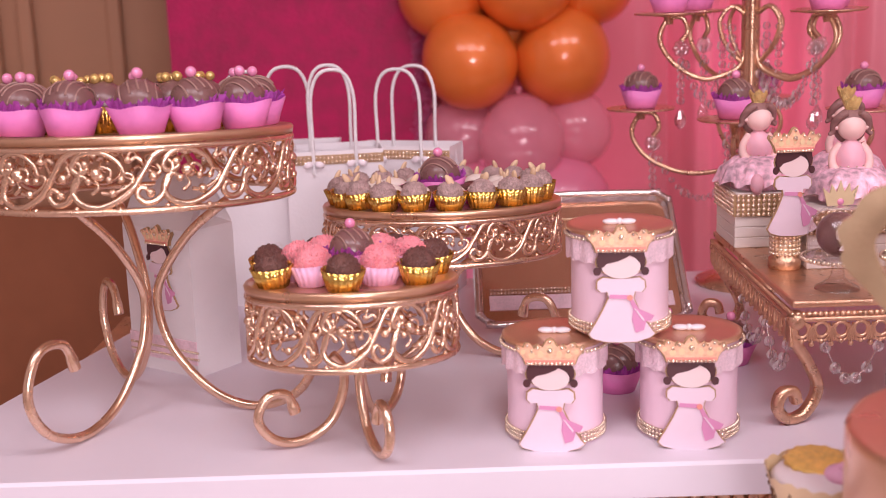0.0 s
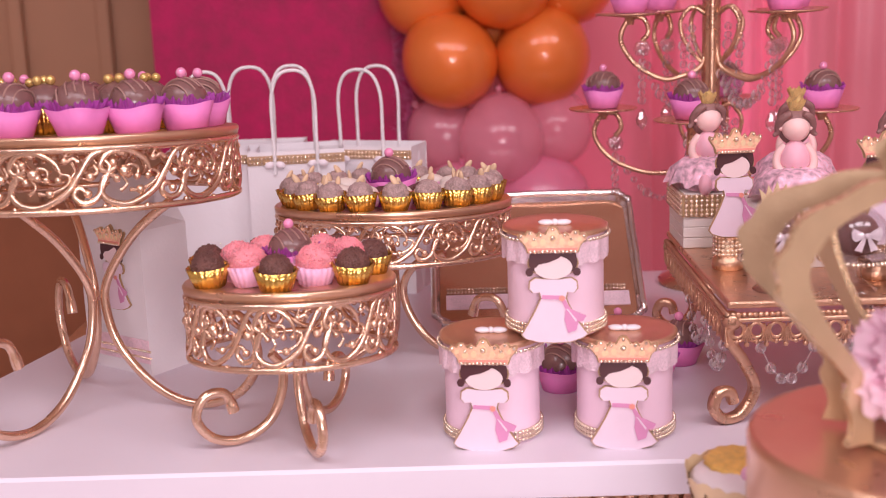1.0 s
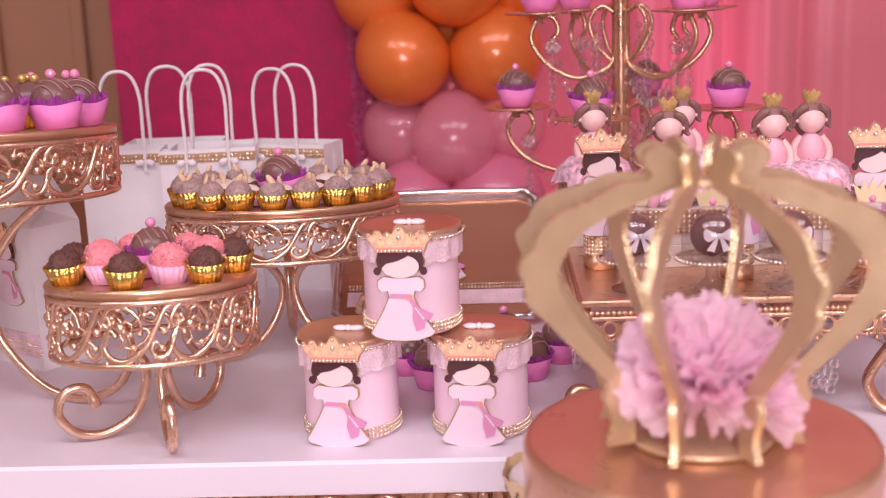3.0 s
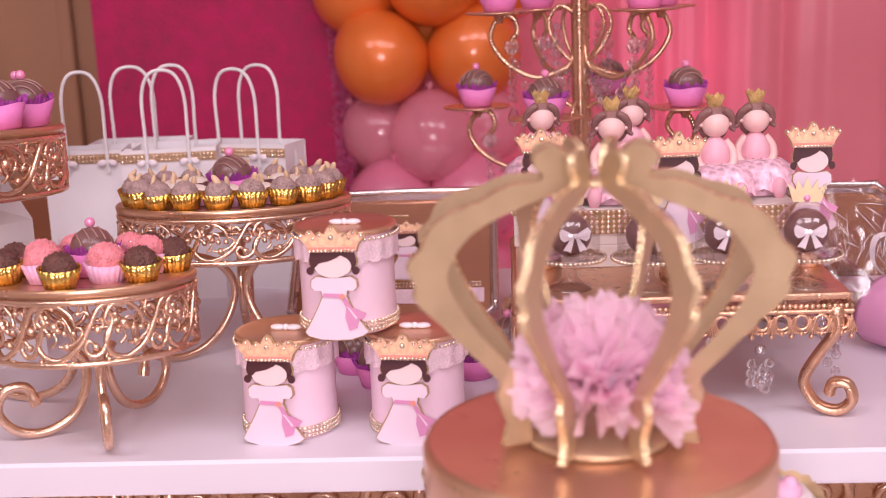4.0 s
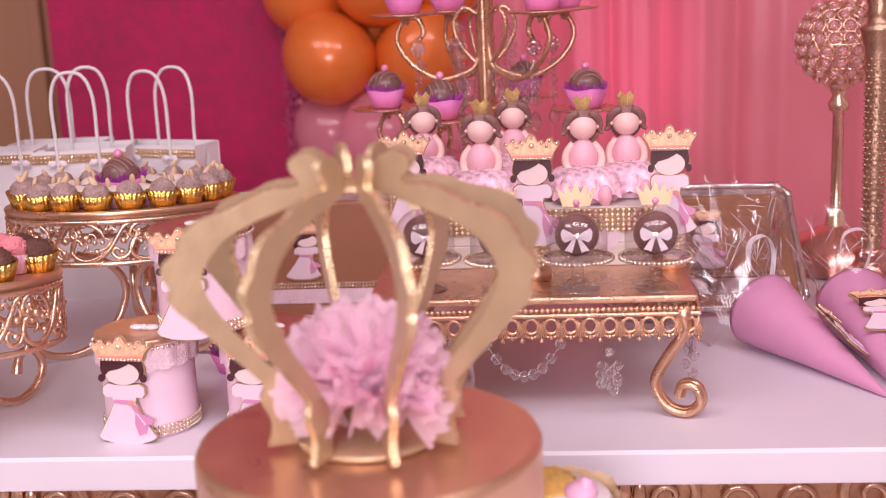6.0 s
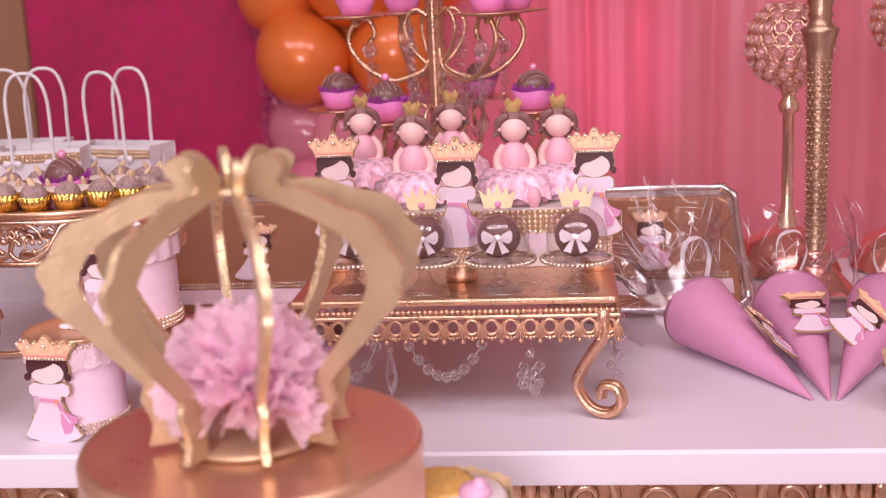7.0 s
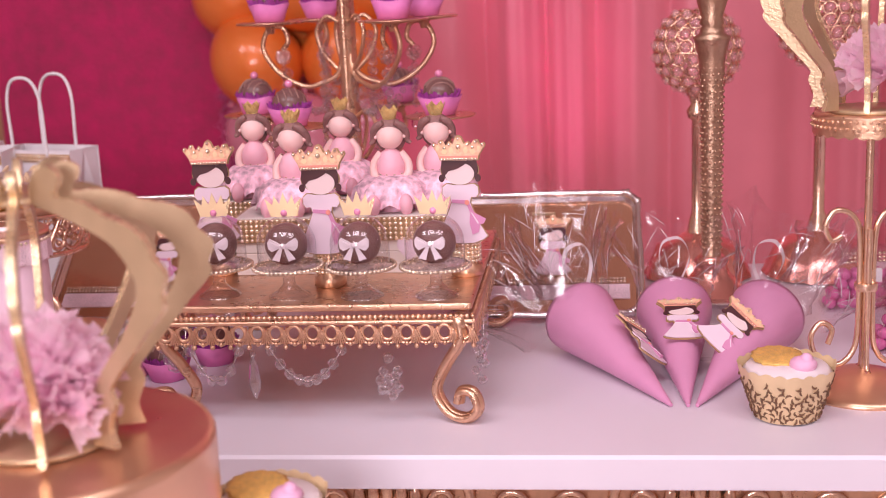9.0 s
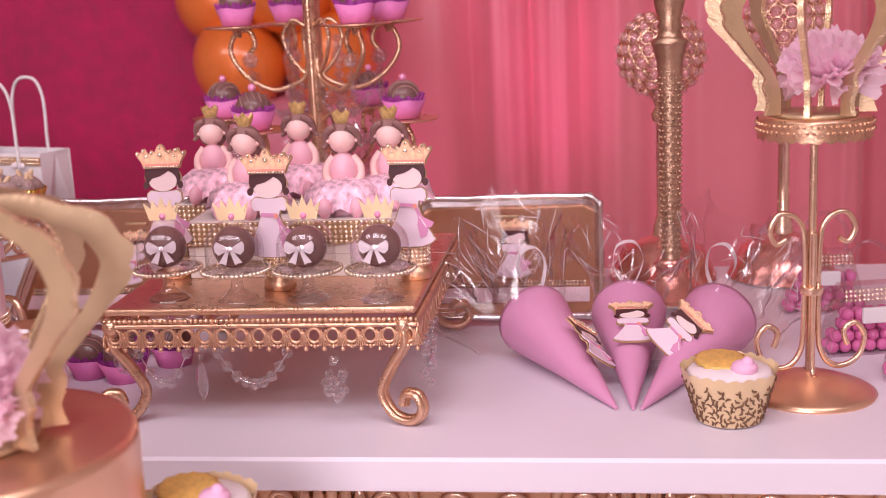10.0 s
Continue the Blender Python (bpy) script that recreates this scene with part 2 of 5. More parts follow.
# ---- mesh tools ----
class Build:
    """Collects faces with material slots, and makes one mesh of them."""

    def __init__(self):
        self.v, self.f, self.m, self.s = [], [], [], []

    def add(self, verts, faces, mat=0, smooth=True):
        o = len(self.v)
        self.v += [tuple(p) for p in verts]
        for f in faces:
            self.f.append([i + o for i in f])
            self.m.append(mat)
            self.s.append(smooth)
        return self

    def lathe(self, profile, n=24, mat=0, at=(0, 0, 0), flute=0, depth=0.0, smooth=True, sx=1.0, sy=1.0):
        """Turns (radius, height[, flute share]) about z."""
        verts, faces = [], []
        for p in profile:
            r, z = p[0], p[1]
            share = p[2] if len(p) > 2 else (1.0 if flute else 0.0)
            for k in range(n):
                a = 2 * math.pi * k / n
                q = r * (1 + depth * share * math.cos(flute * a)) if flute else r
                verts.append((at[0] + q * math.cos(a) * sx, at[1] + q * math.sin(a) * sy, at[2] + z))
        for i in range(len(profile) - 1):
            for k in range(n):
                a, b = i * n + k, i * n + (k + 1) % n
                faces.append((a, b, b + n, a + n))
        self.add(verts, faces, mat, smooth)
        if profile[0][0] > 1e-6:
            self.add([verts[k] for k in range(n)], [list(range(n))[::-1]], mat, False)
        if profile[-1][0] > 1e-6:
            self.add([verts[(len(profile) - 1) * n + k] for k in range(n)], [list(range(n))], mat, False)
        return self

    def ball(self, c, r, mat=0, n=12, rings=8, s=(1, 1, 1), turn=None):
        verts, faces = [], []
        for i in range(rings + 1):
            th = math.pi * i / rings
            for k in range(n):
                ph = 2 * math.pi * k / n
                p = Vector((r * s[0] * math.sin(th) * math.cos(ph), r * s[1] * math.sin(th) * math.sin(ph), r * s[2] * math.cos(th)))
                if turn:
                    p = turn @ p
                verts.append((c[0] + p.x, c[1] + p.y, c[2] + p.z))
        for i in range(rings):
            for k in range(n):
                a, b = i * n + k, i * n + (k + 1) % n
                faces.append((a, a + n, b + n, b))
        return self.add(verts, faces, mat)

    def tube(self, pts, r, n=8, mat=0, closed=False, taper=None):
        P = [Vector(p) for p in pts]
        N = len(P)
        verts, faces = [], []
        up = None
        for i in range(N):
            a, b = (P[i - 1], P[(i + 1) % N]) if closed else (P[max(i - 1, 0)], P[min(i + 1, N - 1)])
            d = (b - a).normalized() if (b - a).length > 1e-9 else Vector((0, 0, 1))
            if up is None:
                up = d.orthogonal().normalized()
            up = (up - d * up.dot(d))
            up = up.normalized() if up.length > 1e-6 else d.orthogonal().normalized()
            side = d.cross(up)
            q = r * (taper(i / (N - 1)) if taper else 1)
            for k in range(n):
                t = 2 * math.pi * k / n
                verts.append(P[i] + up * (q * math.cos(t)) + side * (q * math.sin(t)))
        last = N if closed else N - 1
        for i in range(last):
            for k in range(n):
                a, b = i * n + k, i * n + (k + 1) % n
                c, d = ((i + 1) % N) * n + (k + 1) % n, ((i + 1) % N) * n + k
                faces.append((a, b, c, d))
        self.add(verts, faces, mat)
        if not closed:
            self.add(verts[:n], [list(range(n))[::-1]], mat, False)
            self.add(verts[-n:], [list(range(n))], mat, False)
        return self

    def slab(self, poly, d0, d1, mat=0, side=None, m=None):
        """A flat outline (x, z) made thick along y from d0 to d1."""
        n = len(poly)
        area = sum(poly[i - 1][0] * poly[i][1] - poly[i][0] * poly[i - 1][1] for i in range(n))
        if area < 0:
            poly = poly[::-1]
        vs = [Vector((x, d0, z)) for x, z in poly] + [Vector((x, d1, z)) for x, z in poly]
        if m:
            vs = [m @ v for v in vs]
        self.add(vs, [list(range(n)), list(range(n, 2 * n))[::-1]], mat, False)
        self.add(vs, [(i, i + n, (i + 1) % n + n, (i + 1) % n) for i in range(n)], mat if side is None else side, False)
        return self

    def box(self, lo, hi, mat=0, bevel=0.0, m=None):
        bm = bmesh.new()
        bmesh.ops.create_cube(bm, size=1)
        for v in bm.verts:
            v.co = Vector([lo[i] + (v.co[i] + 0.5) * (hi[i] - lo[i]) for i in range(3)])
        if bevel:
            bmesh.ops.bevel(bm, geom=bm.edges[:], offset=bevel, segments=2, affect="EDGES", profile=0.5)
        bm.verts.index_update()
        vs = [(m @ v.co if m else v.co.copy()) for v in bm.verts]
        self.add(vs, [[v.index for v in f.verts] for f in bm.faces], mat, False)
        bm.free()
        return self

    def mesh(self, name, mats):
        me = bpy.data.meshes.new(name)
        me.from_pydata(self.v, [], self.f)
        for m in mats:
            me.materials.append(m)
        me.polygons.foreach_set("material_index", self.m)
        me.polygons.foreach_set("use_smooth", self.s)
        me.update()
        return me


PLACED = {}


def part(name, b, mats, parent=None, label="", m=None):
    ob = new(name, b.mesh(name, mats if isinstance(mats, (list, tuple)) else [mats]) if isinstance(b, Build) else b)
    base = PLACED.get(parent.name, parent.matrix_world) if parent is not None else Matrix()
    if parent is not None:
        ob.parent = parent
    if m is not None:
        ob.matrix_basis = base.inverted() @ m
    PLACED[ob.name] = m.copy() if m is not None else base.copy()
    if label:
        ob["label"] = label
    return ob


def thing(name, label, category, at=(0, 0, 0), rz=0.0, group="", kind=""):
    ob = new(name)
    ob.empty_display_size = 0.02
    ob.matrix_world = pose(*at, 0, 0, rz)
    return tagged(ob, label, category, group, kind)


def in_world(ob):
    """For parts that were built at their place in the room."""
    for c in ob.children:
        if c.name in PLACED:
            c.matrix_basis = ob.matrix_world.inverted() @ (c.matrix_basis if c.matrix_basis == Matrix() else PLACED[c.name])
    return ob


def single(name, b, mats, label, category, m=None, group="", kind=""):
    return tagged(part(name, b, mats, None, "", m), label, category, group, kind)


def smooth(pts, k=6, closed=False):
    """Catmull-Rom through the points."""
    P = [Vector(p) for p in pts]
    n, out = len(P), []
    for i in range(n if closed else n - 1):
        if closed:
            a, b, c, d = P[i - 1], P[i], P[(i + 1) % n], P[(i + 2) % n]
        else:
            a, b, c, d = P[max(i - 1, 0)], P[i], P[i + 1], P[min(i + 2, n - 1)]
        for j in range(k):
            t = j / k
            out.append(0.5 * ((2 * b) + (c - a) * t + (2 * a - 5 * b + 4 * c - d) * t * t + (3 * b - a - 3 * c + d) * t ** 3))
    if not closed:
        out.append(P[-1])
    return out


TOP = 0.78

# ---- room ----
def slab_box(name, lo, hi, mat, label, category, kind="structure"):
    return single(name, Build().box(lo, hi), [mat], label, category, kind=kind)


# The floor is out of view; its pale colour is chosen to bounce light.
slab_box("floor", (-2.4, -2.2, -0.05), (3.2, 2.6, 0.0), FLOORM, "unseen floor, pale so that it bounces light upwards", "floor")
slab_box("ceiling", (-2.4, -2.2, 2.9), (3.2, 2.6, 3.0), PLASTER, "plain warm white plaster ceiling", "ceiling")
slab_box("wall_north", (-2.4, 2.5, 0), (3.2, 2.6, 2.9), TANWALL, "tan painted wall behind the backdrop", "wall")
slab_box("wall_south", (-2.4, -2.2, 0), (3.2, -2.1, 2.9), PLASTER, "plain warm plaster wall", "wall")
slab_box("wall_west", (-2.4, -2.1, 0), (-2.3, 2.5, 2.9), PLASTER, "plain warm plaster wall", "wall")
slab_box("wall_east", (3.1, -2.1, 0), (3.2, 2.5, 2.9), PLASTER, "plain warm plaster wall", "wall")


def wall_panelling():
    ob = thing("wall_panelling", "tan wooden wall panelling with raised upright mouldings", "panelling", (-0.067, 0.2, 0), kind="structure")
    part("board", Build().box((-1.6, 2.27, 0), (-0.1, 2.297, 2.4)), [TANWALL], ob)
    for x in (-1.35, -1.1, -0.86, -0.73, -0.66, -0.48, -0.3):
        part("moulding", Build().box((x, 2.245, 0), (x + 0.03, 2.268, 2.4), bevel=0.006), [TANWALL], ob)
    part("wainscot", Build().box((-1.6, 2.225, 0), (-0.1, 2.244, 0.70), bevel=0.004), [BROWNBOARD], ob, "dark brown lower board")
    return ob


wall_panelling()


def velvet_panel():
    ob = thing("velvet_panel", "upright fuchsia velvet covered backdrop panel with fluffy edge", "backdrop panel", (-0.1122, 2.032, 0))
    b = Build()
    nx, nz = 40, 60
    vs = []
    for j in range(nz + 1):
        for i in range(nx + 1):
            x, z = -0.22 + 0.44 * i / nx, 2.1 * j / nz
            vs.append((x, 0.003 * noise.noise((x * 9, z * 5, 0)) - 0.004 * math.exp(-((abs(x) - 0.22) / 0.012) ** 2) * -1, z))
    b.add(vs, [(j * (nx + 1) + i, j * (nx + 1) + i + 1, (j + 1) * (nx + 1) + i + 1, (j + 1) * (nx + 1) + i) for j in range(nz) for i in range(nx)])
    b.box((-0.22, 0.006, 0), (0.22, 0.04, 2.1))
    part("cloth_face", b, [VELVET], ob)
    rnd = random.Random(3)
    f = Build()
    for k in range(5200):
        z = rnd.uniform(0.5, 1.4)
        p = Vector((0.212 + rnd.uniform(-0.022, 0.008), rnd.uniform(-0.004, 0.012), z))
        d = Vector((rnd.uniform(-0.3, 1), rnd.uniform(-1.0, 0.0), rnd.uniform(-0.9, 0.5))).normalized() * rnd.uniform(0.008, 0.019)
        w = Vector((0.0008, 0.0012, 0.0012))
        f.add([p - w, p + w, p + d], [(0, 1, 2)], 0, False)
    part("fluffy_edge", f, [FUR], ob, "pale fuchsia fluffy fringe")["kind"] = "stuff"
    return ob


velvet_panel()


def curtain():
    b = Build()
    nx, nz = 760, 14
    x0, x1 = 0.02, 2.4
    vs = []
    for j in range(nz + 1):
        z = 2.6 * j / nz
        for i in range(nx + 1):
            x = x0 + (x1 - x0) * i / nx
            w = 5.2 * noise.noise((x * 2.6, 4.2, z * 0.06)) + x * 21
            d = 0.05 * (0.35 + 0.9 * abs(noise.noise((x * 4.3, 9.1, z * 0.1)))) * (1.0 - 2 * abs(math.sin(w)) ** 0.8) + 0.010 * noise.noise((x * 23, 2.2, z * 0.2)) + 0.05 * noise.noise((x * 3.4, 1.3, z * 0.25)) + 0.003 * math.sin(7.1 * w)
            vs.append((x, 2.17 + d * (0.75 + 0.1 * z), z))
    b.add(vs, [(j * (nx + 1) + i, j * (nx + 1) + i + 1, (j + 1) * (nx + 1) + i + 1, (j + 1) * (nx + 1) + i) for j in range(nz) for i in range(nx)])
    return single("curtain", b, [CURTAIN], "pink satin backdrop curtain hanging in upright folds", "curtain", kind="structure")


curtain()


def balloon(c, r, mat, label):
    b = Build()
    prof = []
    for i in range(19):
        th = math.pi * i / 18
        rr = r * math.sin(th)
        z = -r * math.cos(th)
        if z < 0:
            z *= 1.1
            rr *= 1 - 0.06 * (-z / r) ** 2
        prof.append((max(rr, 1e-7), z))
    b.lathe(prof, 32)
    knot = Build().lathe([(0.004, -1.13 * r - 0.008), (0.007, -1.13 * r - 0.006), (0.003, -1.1 * r)], 10)
    k = random.Random(int(c[0] * 1000 + c[2] * 77))
    ob = thing("balloon", label, "balloon", c, 0, "balloons of the column")
    ob.matrix_world = pose(*c, k.uniform(-20, 20), k.uniform(120, 200), 0)
    part("skin", b, [mat], ob)
    part("knot", knot, [mat], ob)
    return ob


for c, r, m, w in (
    ((0.1774, 1.9524, 0.995), 0.078, ORANGE, "shiny orange latex balloon in a column"),
    ((0.3285, 1.976, 0.995), 0.080, ORANGE, "shiny orange latex balloon in a column"),
    ((0.1357, 1.9984, 1.105), 0.075, ORANGE, "shiny orange latex balloon in a column"),
    ((0.2668, 1.9528, 1.125), 0.082, ORANGE, "shiny orange latex balloon in a column"),
    ((0.3792, 1.9993, 1.12), 0.075, ORANGE, "shiny orange latex balloon in a column"),
    ((0.2471, 2.0679, 1.05), 0.08, ORANGE, "shiny orange latex balloon in a column"),
    ((0.1655, 1.9985, 0.865), 0.066, ROSEBAL, "translucent rose latex balloon in a column"),
    ((0.2574, 1.9412, 0.862), 0.074, ROSEBAL, "translucent rose latex balloon in a column"),
    ((0.3503, 1.9761, 0.875), 0.062, ROSEBAL, "translucent rose latex balloon in a column"),
    ((0.1824, 1.9525, 0.745), 0.078, PINKBAL, "glossy pink latex balloon in a column"),
    ((0.3264, 1.953, 0.755), 0.08, PINKBAL, "glossy pink latex balloon in a column"),
    ((0.2480, 2.0449, 0.74), 0.08, PINKBAL, "glossy pink latex balloon in a column"),
    ((0.1913, 1.9755, 0.61), 0.08, PINKBAL, "glossy pink latex balloon in a column"),
    ((0.3205, 1.976, 0.61), 0.08, PINKBAL, "glossy pink latex balloon in a column"),
):
    balloon(c, r, m, w)


# ---- tables ----
def scroll2d(c, r, turns, start, way=1, r_end=0.15, n=22):
    out = []
    for i in range(n + 1):
        t = i / n
        a = start + way * 2 * math.pi * turns * t
        q = r * (1 - (1 - r_end) * t)
        out.append((c[0] + q * math.cos(a), c[1] + q * math.sin(a)))
    return out


def cake_table():
    ob = thing("cake_table", "white lacquered dessert table with gold carved apron", "table", (0, 0, 0))
    poly = [(-0.309, 0.756), (1.546, 0.757), (1.522, 1.341), (-0.153, 1.339)]
    b = Build()
    n = len(poly)
    e = 0.0025
    cx, cy = 0.55, 1.0
    rows = []
    for z, s in ((TOP - 0.026, 0), (TOP - e, 0), (TOP, e)):
        rows.append([(x + (s if x < cx else -s), y + (s if y < cy else -s), z) for x, y in poly])
    vs = [p for r in rows for p in r]
    fs = [(j * n + i, j * n + (i + 1) % n, (j + 1) * n + (i + 1) % n, (j + 1) * n + i) for j in range(2) for i in range(n)]
    b.add(vs, fs + [[8, 9, 10, 11], [3, 2, 1, 0]], 0, False)
    part("tabletop", b, [WHITE], ob)
    part("apron", Build().box((-0.25, 0.80, TOP - 0.14), (1.49, 1.31, TOP - 0.026)), [BRASS], ob, "antique gold carved apron board")
    orn = Build()
    for w in (1, -1):
        pts = scroll2d((w * 0.045, -0.03), 0.024, 1.3, math.pi / 2 * (1 if w > 0 else 1), -w)
        orn.tube([(x, 0, z) for x, z in pts], 0.005, 8, taper=lambda t: 1 - 0.5 * t)
        pts = scroll2d((w * 0.095, -0.034), 0.018, 1.2, -math.pi / 2, w)
        orn.tube([(x, 0, z) for x, z in pts], 0.004, 8, taper=lambda t: 1 - 0.5 * t)
    for k in range(-2, 3):
        orn.ball((k * 0.011, -0.002, -0.02 - 0.004 * abs(k)), 0.009, s=(0.6, 0.5, 1.5), n=8, rings=6)
    me = orn.mesh("carving", [GOLD])
    for k in range(7):
        part("carving", me, None, ob, "gold carved scroll ornament", pose(-0.15 + 0.24 * k, 0.797, TOP - 0.024))
    for x in (-0.2, 1.45):
        for y in (0.84, 1.27):
            leg = Build().tube(smooth([(x, y, TOP - 0.13), (x, y - 0.02, 0.5), (x, y, 0.2), (x, y - 0.015, 0.0)]), 0.025, 12, taper=lambda t: 1.1 - 0.4 * t)
            part("leg", leg, [GOLD], ob, "gold curved leg")
    return ob


cake_table()


def front_table():
    ob = thing("front_table", "narrow white side table standing before the dessert table", "table")
    part("tabletop", Build().box((0.15, 0.43, 0.745), (0.85, 0.692, 0.772), bevel=0.003), [WHITE], ob)
    for x in (0.19, 0.81):
        for y in (0.46, 0.66):
            part("leg", Build().lathe([(0.012, 0), (0.016, 0.3), (0.018, 0.746)], 14, at=(x, y, 0)), [WHITE], ob)
    return ob


front_table()


# ---- filigree cake stands ----
def filigree_mesh(radius, h, span, wire):
    """One motif of a pierced band: a long leafy stem with curls, bent to the ring."""
    w = radius * span
    b = Build()

    def bend(pts):
        return [(radius * math.sin((u - 0.5) * span), -radius * math.cos((u - 0.5) * span), v * h) for u, v in pts]

    stem = [(0.17, 0.50), (0.10, 0.58), (0.02, 0.50), (-0.01, 0.30), (0.09, 0.13), (0.31, 0.08), (0.60, 0.29), (0.77, 0.62), (0.91, 0.90), (1.10, 0.97), (1.26, 0.90)]
    upper = [(0.56, 0.62), (0.50, 0.80), (0.31, 0.95), (0.09, 0.92), (-0.01, 0.72), (0.06, 0.62), (0.16, 0.69), (0.13, 0.78)]
    lower = [(0.84, 0.28), (0.75, 0.38), (0.69, 0.26), (0.78, 0.13), (0.93, 0.19), (1.03, 0.45), (1.10, 0.70), (1.04, 0.82)]
    tips = [[(0.76, 0.80), (0.70, 0.86), (0.62, 0.80), (0.64, 0.95), (0.78, 0.97)], [(0.31, 0.31), (0.43, 0.30), (0.60, 0.41), (0.66, 0.56), (0.57, 0.61), (0.53, 0.52)],
            [(0.26, 0.62), (0.33, 0.72), (0.42, 0.66), (0.40, 0.52)], [(0.20, 0.30), (0.28, 0.40), (0.24, 0.52)], [(0.88, 0.55), (0.96, 0.62), (0.92, 0.74)]]
    for pts, k in ((stem, 1.15), (upper, 1.0), (lower, 1.05)):
        b.tube(bend([(p.x, p.z) for p in smooth([(u, 0, v) for u, v in pts], 5)]), wire * k, 7, taper=lambda t: 0.7 + 0.5 * math.sin(math.pi * t))
    for pts in tips:
        b.tube(bend([(p.x, p.z) for p in smooth([(u, 0, v) for u, v in pts], 4)]), wire * 0.75, 6, taper=lambda t: 1.1 - 0.5 * t)
    for u, v, k in ((0.17, 0.50, 1.5), (0.14, 0.77, 1.6), (0.84, 0.28, 1.7), (0.26, 0.62, 2.4), (0.30, 0.57, 1.7), (0.43, 0.30, 1.8), (0.88, 0.55, 1.9), (0.53, 0.52, 1.4), (0.40, 0.52, 1.4), (0.61, 0.82, 1.4), (0.02, 0.06, 1.2), (0.5, 0.03, 1.2)):
        b.ball(bend([(u, v)])[0], wire * k, n=8, rings=6)
    return b.mesh("filigree_scroll", [GOLD])


def cake_stand(name, at, radius, top, bottom, legs, leg_pts, wire, label, motifs, lean=0.0):
    """A plate with a pierced band on scrolled wire legs; heights above its base. lean: degrees by which the plate tips up in front."""
    ob = thing(name, label, "cake stand", at, group="filigree cake stands")
    up = pose(*at) @ pose(0, 0, 0, -lean, 0, 0)
    plate = Build().lathe([(0.001, top - 0.004), (radius - 0.003, top - 0.004), (radius + 0.0015, top - 0.006), (radius + 0.0025, top - 0.001), (radius + 0.001, top + 0.001),
                           (radius - 0.002, top), (0.001, top - 0.0015)], 72)
    part("plate", plate, [COPPER], ob, "copper coloured round plate", up)
    for z, t in ((top - 0.009, 0.0026), (bottom + 0.002, 0.0026)):
        ring = [(radius * math.cos(2 * math.pi * k / 72), radius * math.sin(2 * math.pi * k / 72), z) for k in range(72)]
        part("band_ring", Build().tube(ring, t, 8, closed=True), [GOLD], ob, "", up)
    h = top - bottom - 0.011
    span = 2 * math.pi / motifs
    me = filigree_mesh(radius, h, span, wire)
    for k in range(motifs):
        part("filigree_scroll", me, None, ob, "", up @ pose(0, 0, bottom + 0.002, 0, 0, math.degrees(span) * k + 7))
    for a in legs:
        rise = leg_pts[0][0] * math.sin(math.radians(lean)) * -math.sin(math.radians(a))
        pts = [(r, 0, z + (rise if i == 0 else 0.0)) for i, (r, z) in enumerate(leg_pts)]
        part("leg", Build().tube(smooth(pts, 7), 0.0038, 10, taper=lambda t: 1.0 if t < 0.95 else 1.25), [GOLD], ob, "", pose(*at) @ pose(0, math.sin(math.radians(lean)) * bottom, 0, 0, 0, a))
    return ob


SMALL, MEDIUM, TALL = (0.054, 0.825, TOP), (0.1241, 1.034, TOP), (-0.1205, 0.905, TOP)
LEAN = {SMALL: 5.5, MEDIUM: 4.5, TALL: 4.2}
cake_stand("cake_stand", SMALL, 0.079, 0.125, 0.068, (205, 291, 66),
           [(0.018, 0.068), (0.010, 0.056), (0.012, 0.035), (0.024, 0.014), (0.047, 0.0045), (0.068, 0.010), (0.079, 0.027), (0.071, 0.043), (0.056, 0.043), (0.050, 0.028)],
           0.0017, "small rose gold filigree cake stand holding sweets", 10, LEAN[SMALL])
cake_stand("cake_stand", MEDIUM, 0.1075, 0.146, 0.098, (218, 338, 98),
           [(0.05, 0.098), (0.022, 0.088), (0.007, 0.066), (0.012, 0.04), (0.032, 0.015), (0.062, 0.0045), (0.092, 0.012), (0.108, 0.034), (0.10, 0.058), (0.082, 0.058), (0.076, 0.042)],
           0.0017, "medium rose gold filigree cake stand full of bonbons", 13, LEAN[MEDIUM])
cake_stand("cake_stand", TALL, 0.1235, 0.234, 0.178, (243, -14, 122),
           [(0.075, 0.176), (0.04, 0.15), (0.012, 0.112), (0.007, 0.085), (0.018, 0.05), (0.05, 0.016), (0.088, 0.0045), (0.125, 0.018), (0.142, 0.05), (0.128, 0.082), (0.102, 0.082), (0.092, 0.06)],
           0.002, "tall rose gold filigree cake stand topped with truffles", 12, LEAN[TALL])


# ---- sweets ----
def cup_build(r0, r1, h, flutes, depth=0.05):
    b = Build()
    b.lathe([(0.0005, 0.0003, 0), (r0, 0.0003, 0.7), (r0 + (r1 - r0) * 0.5, h * 0.5, 0.9), (r1, h, 1.0), (r1 - 0.0007, h, 1.0), (r0 + (r1 - r0) * 0.4, h * 0.4, 0.9)], flutes * 4, flute=flutes, depth=depth)
    return b


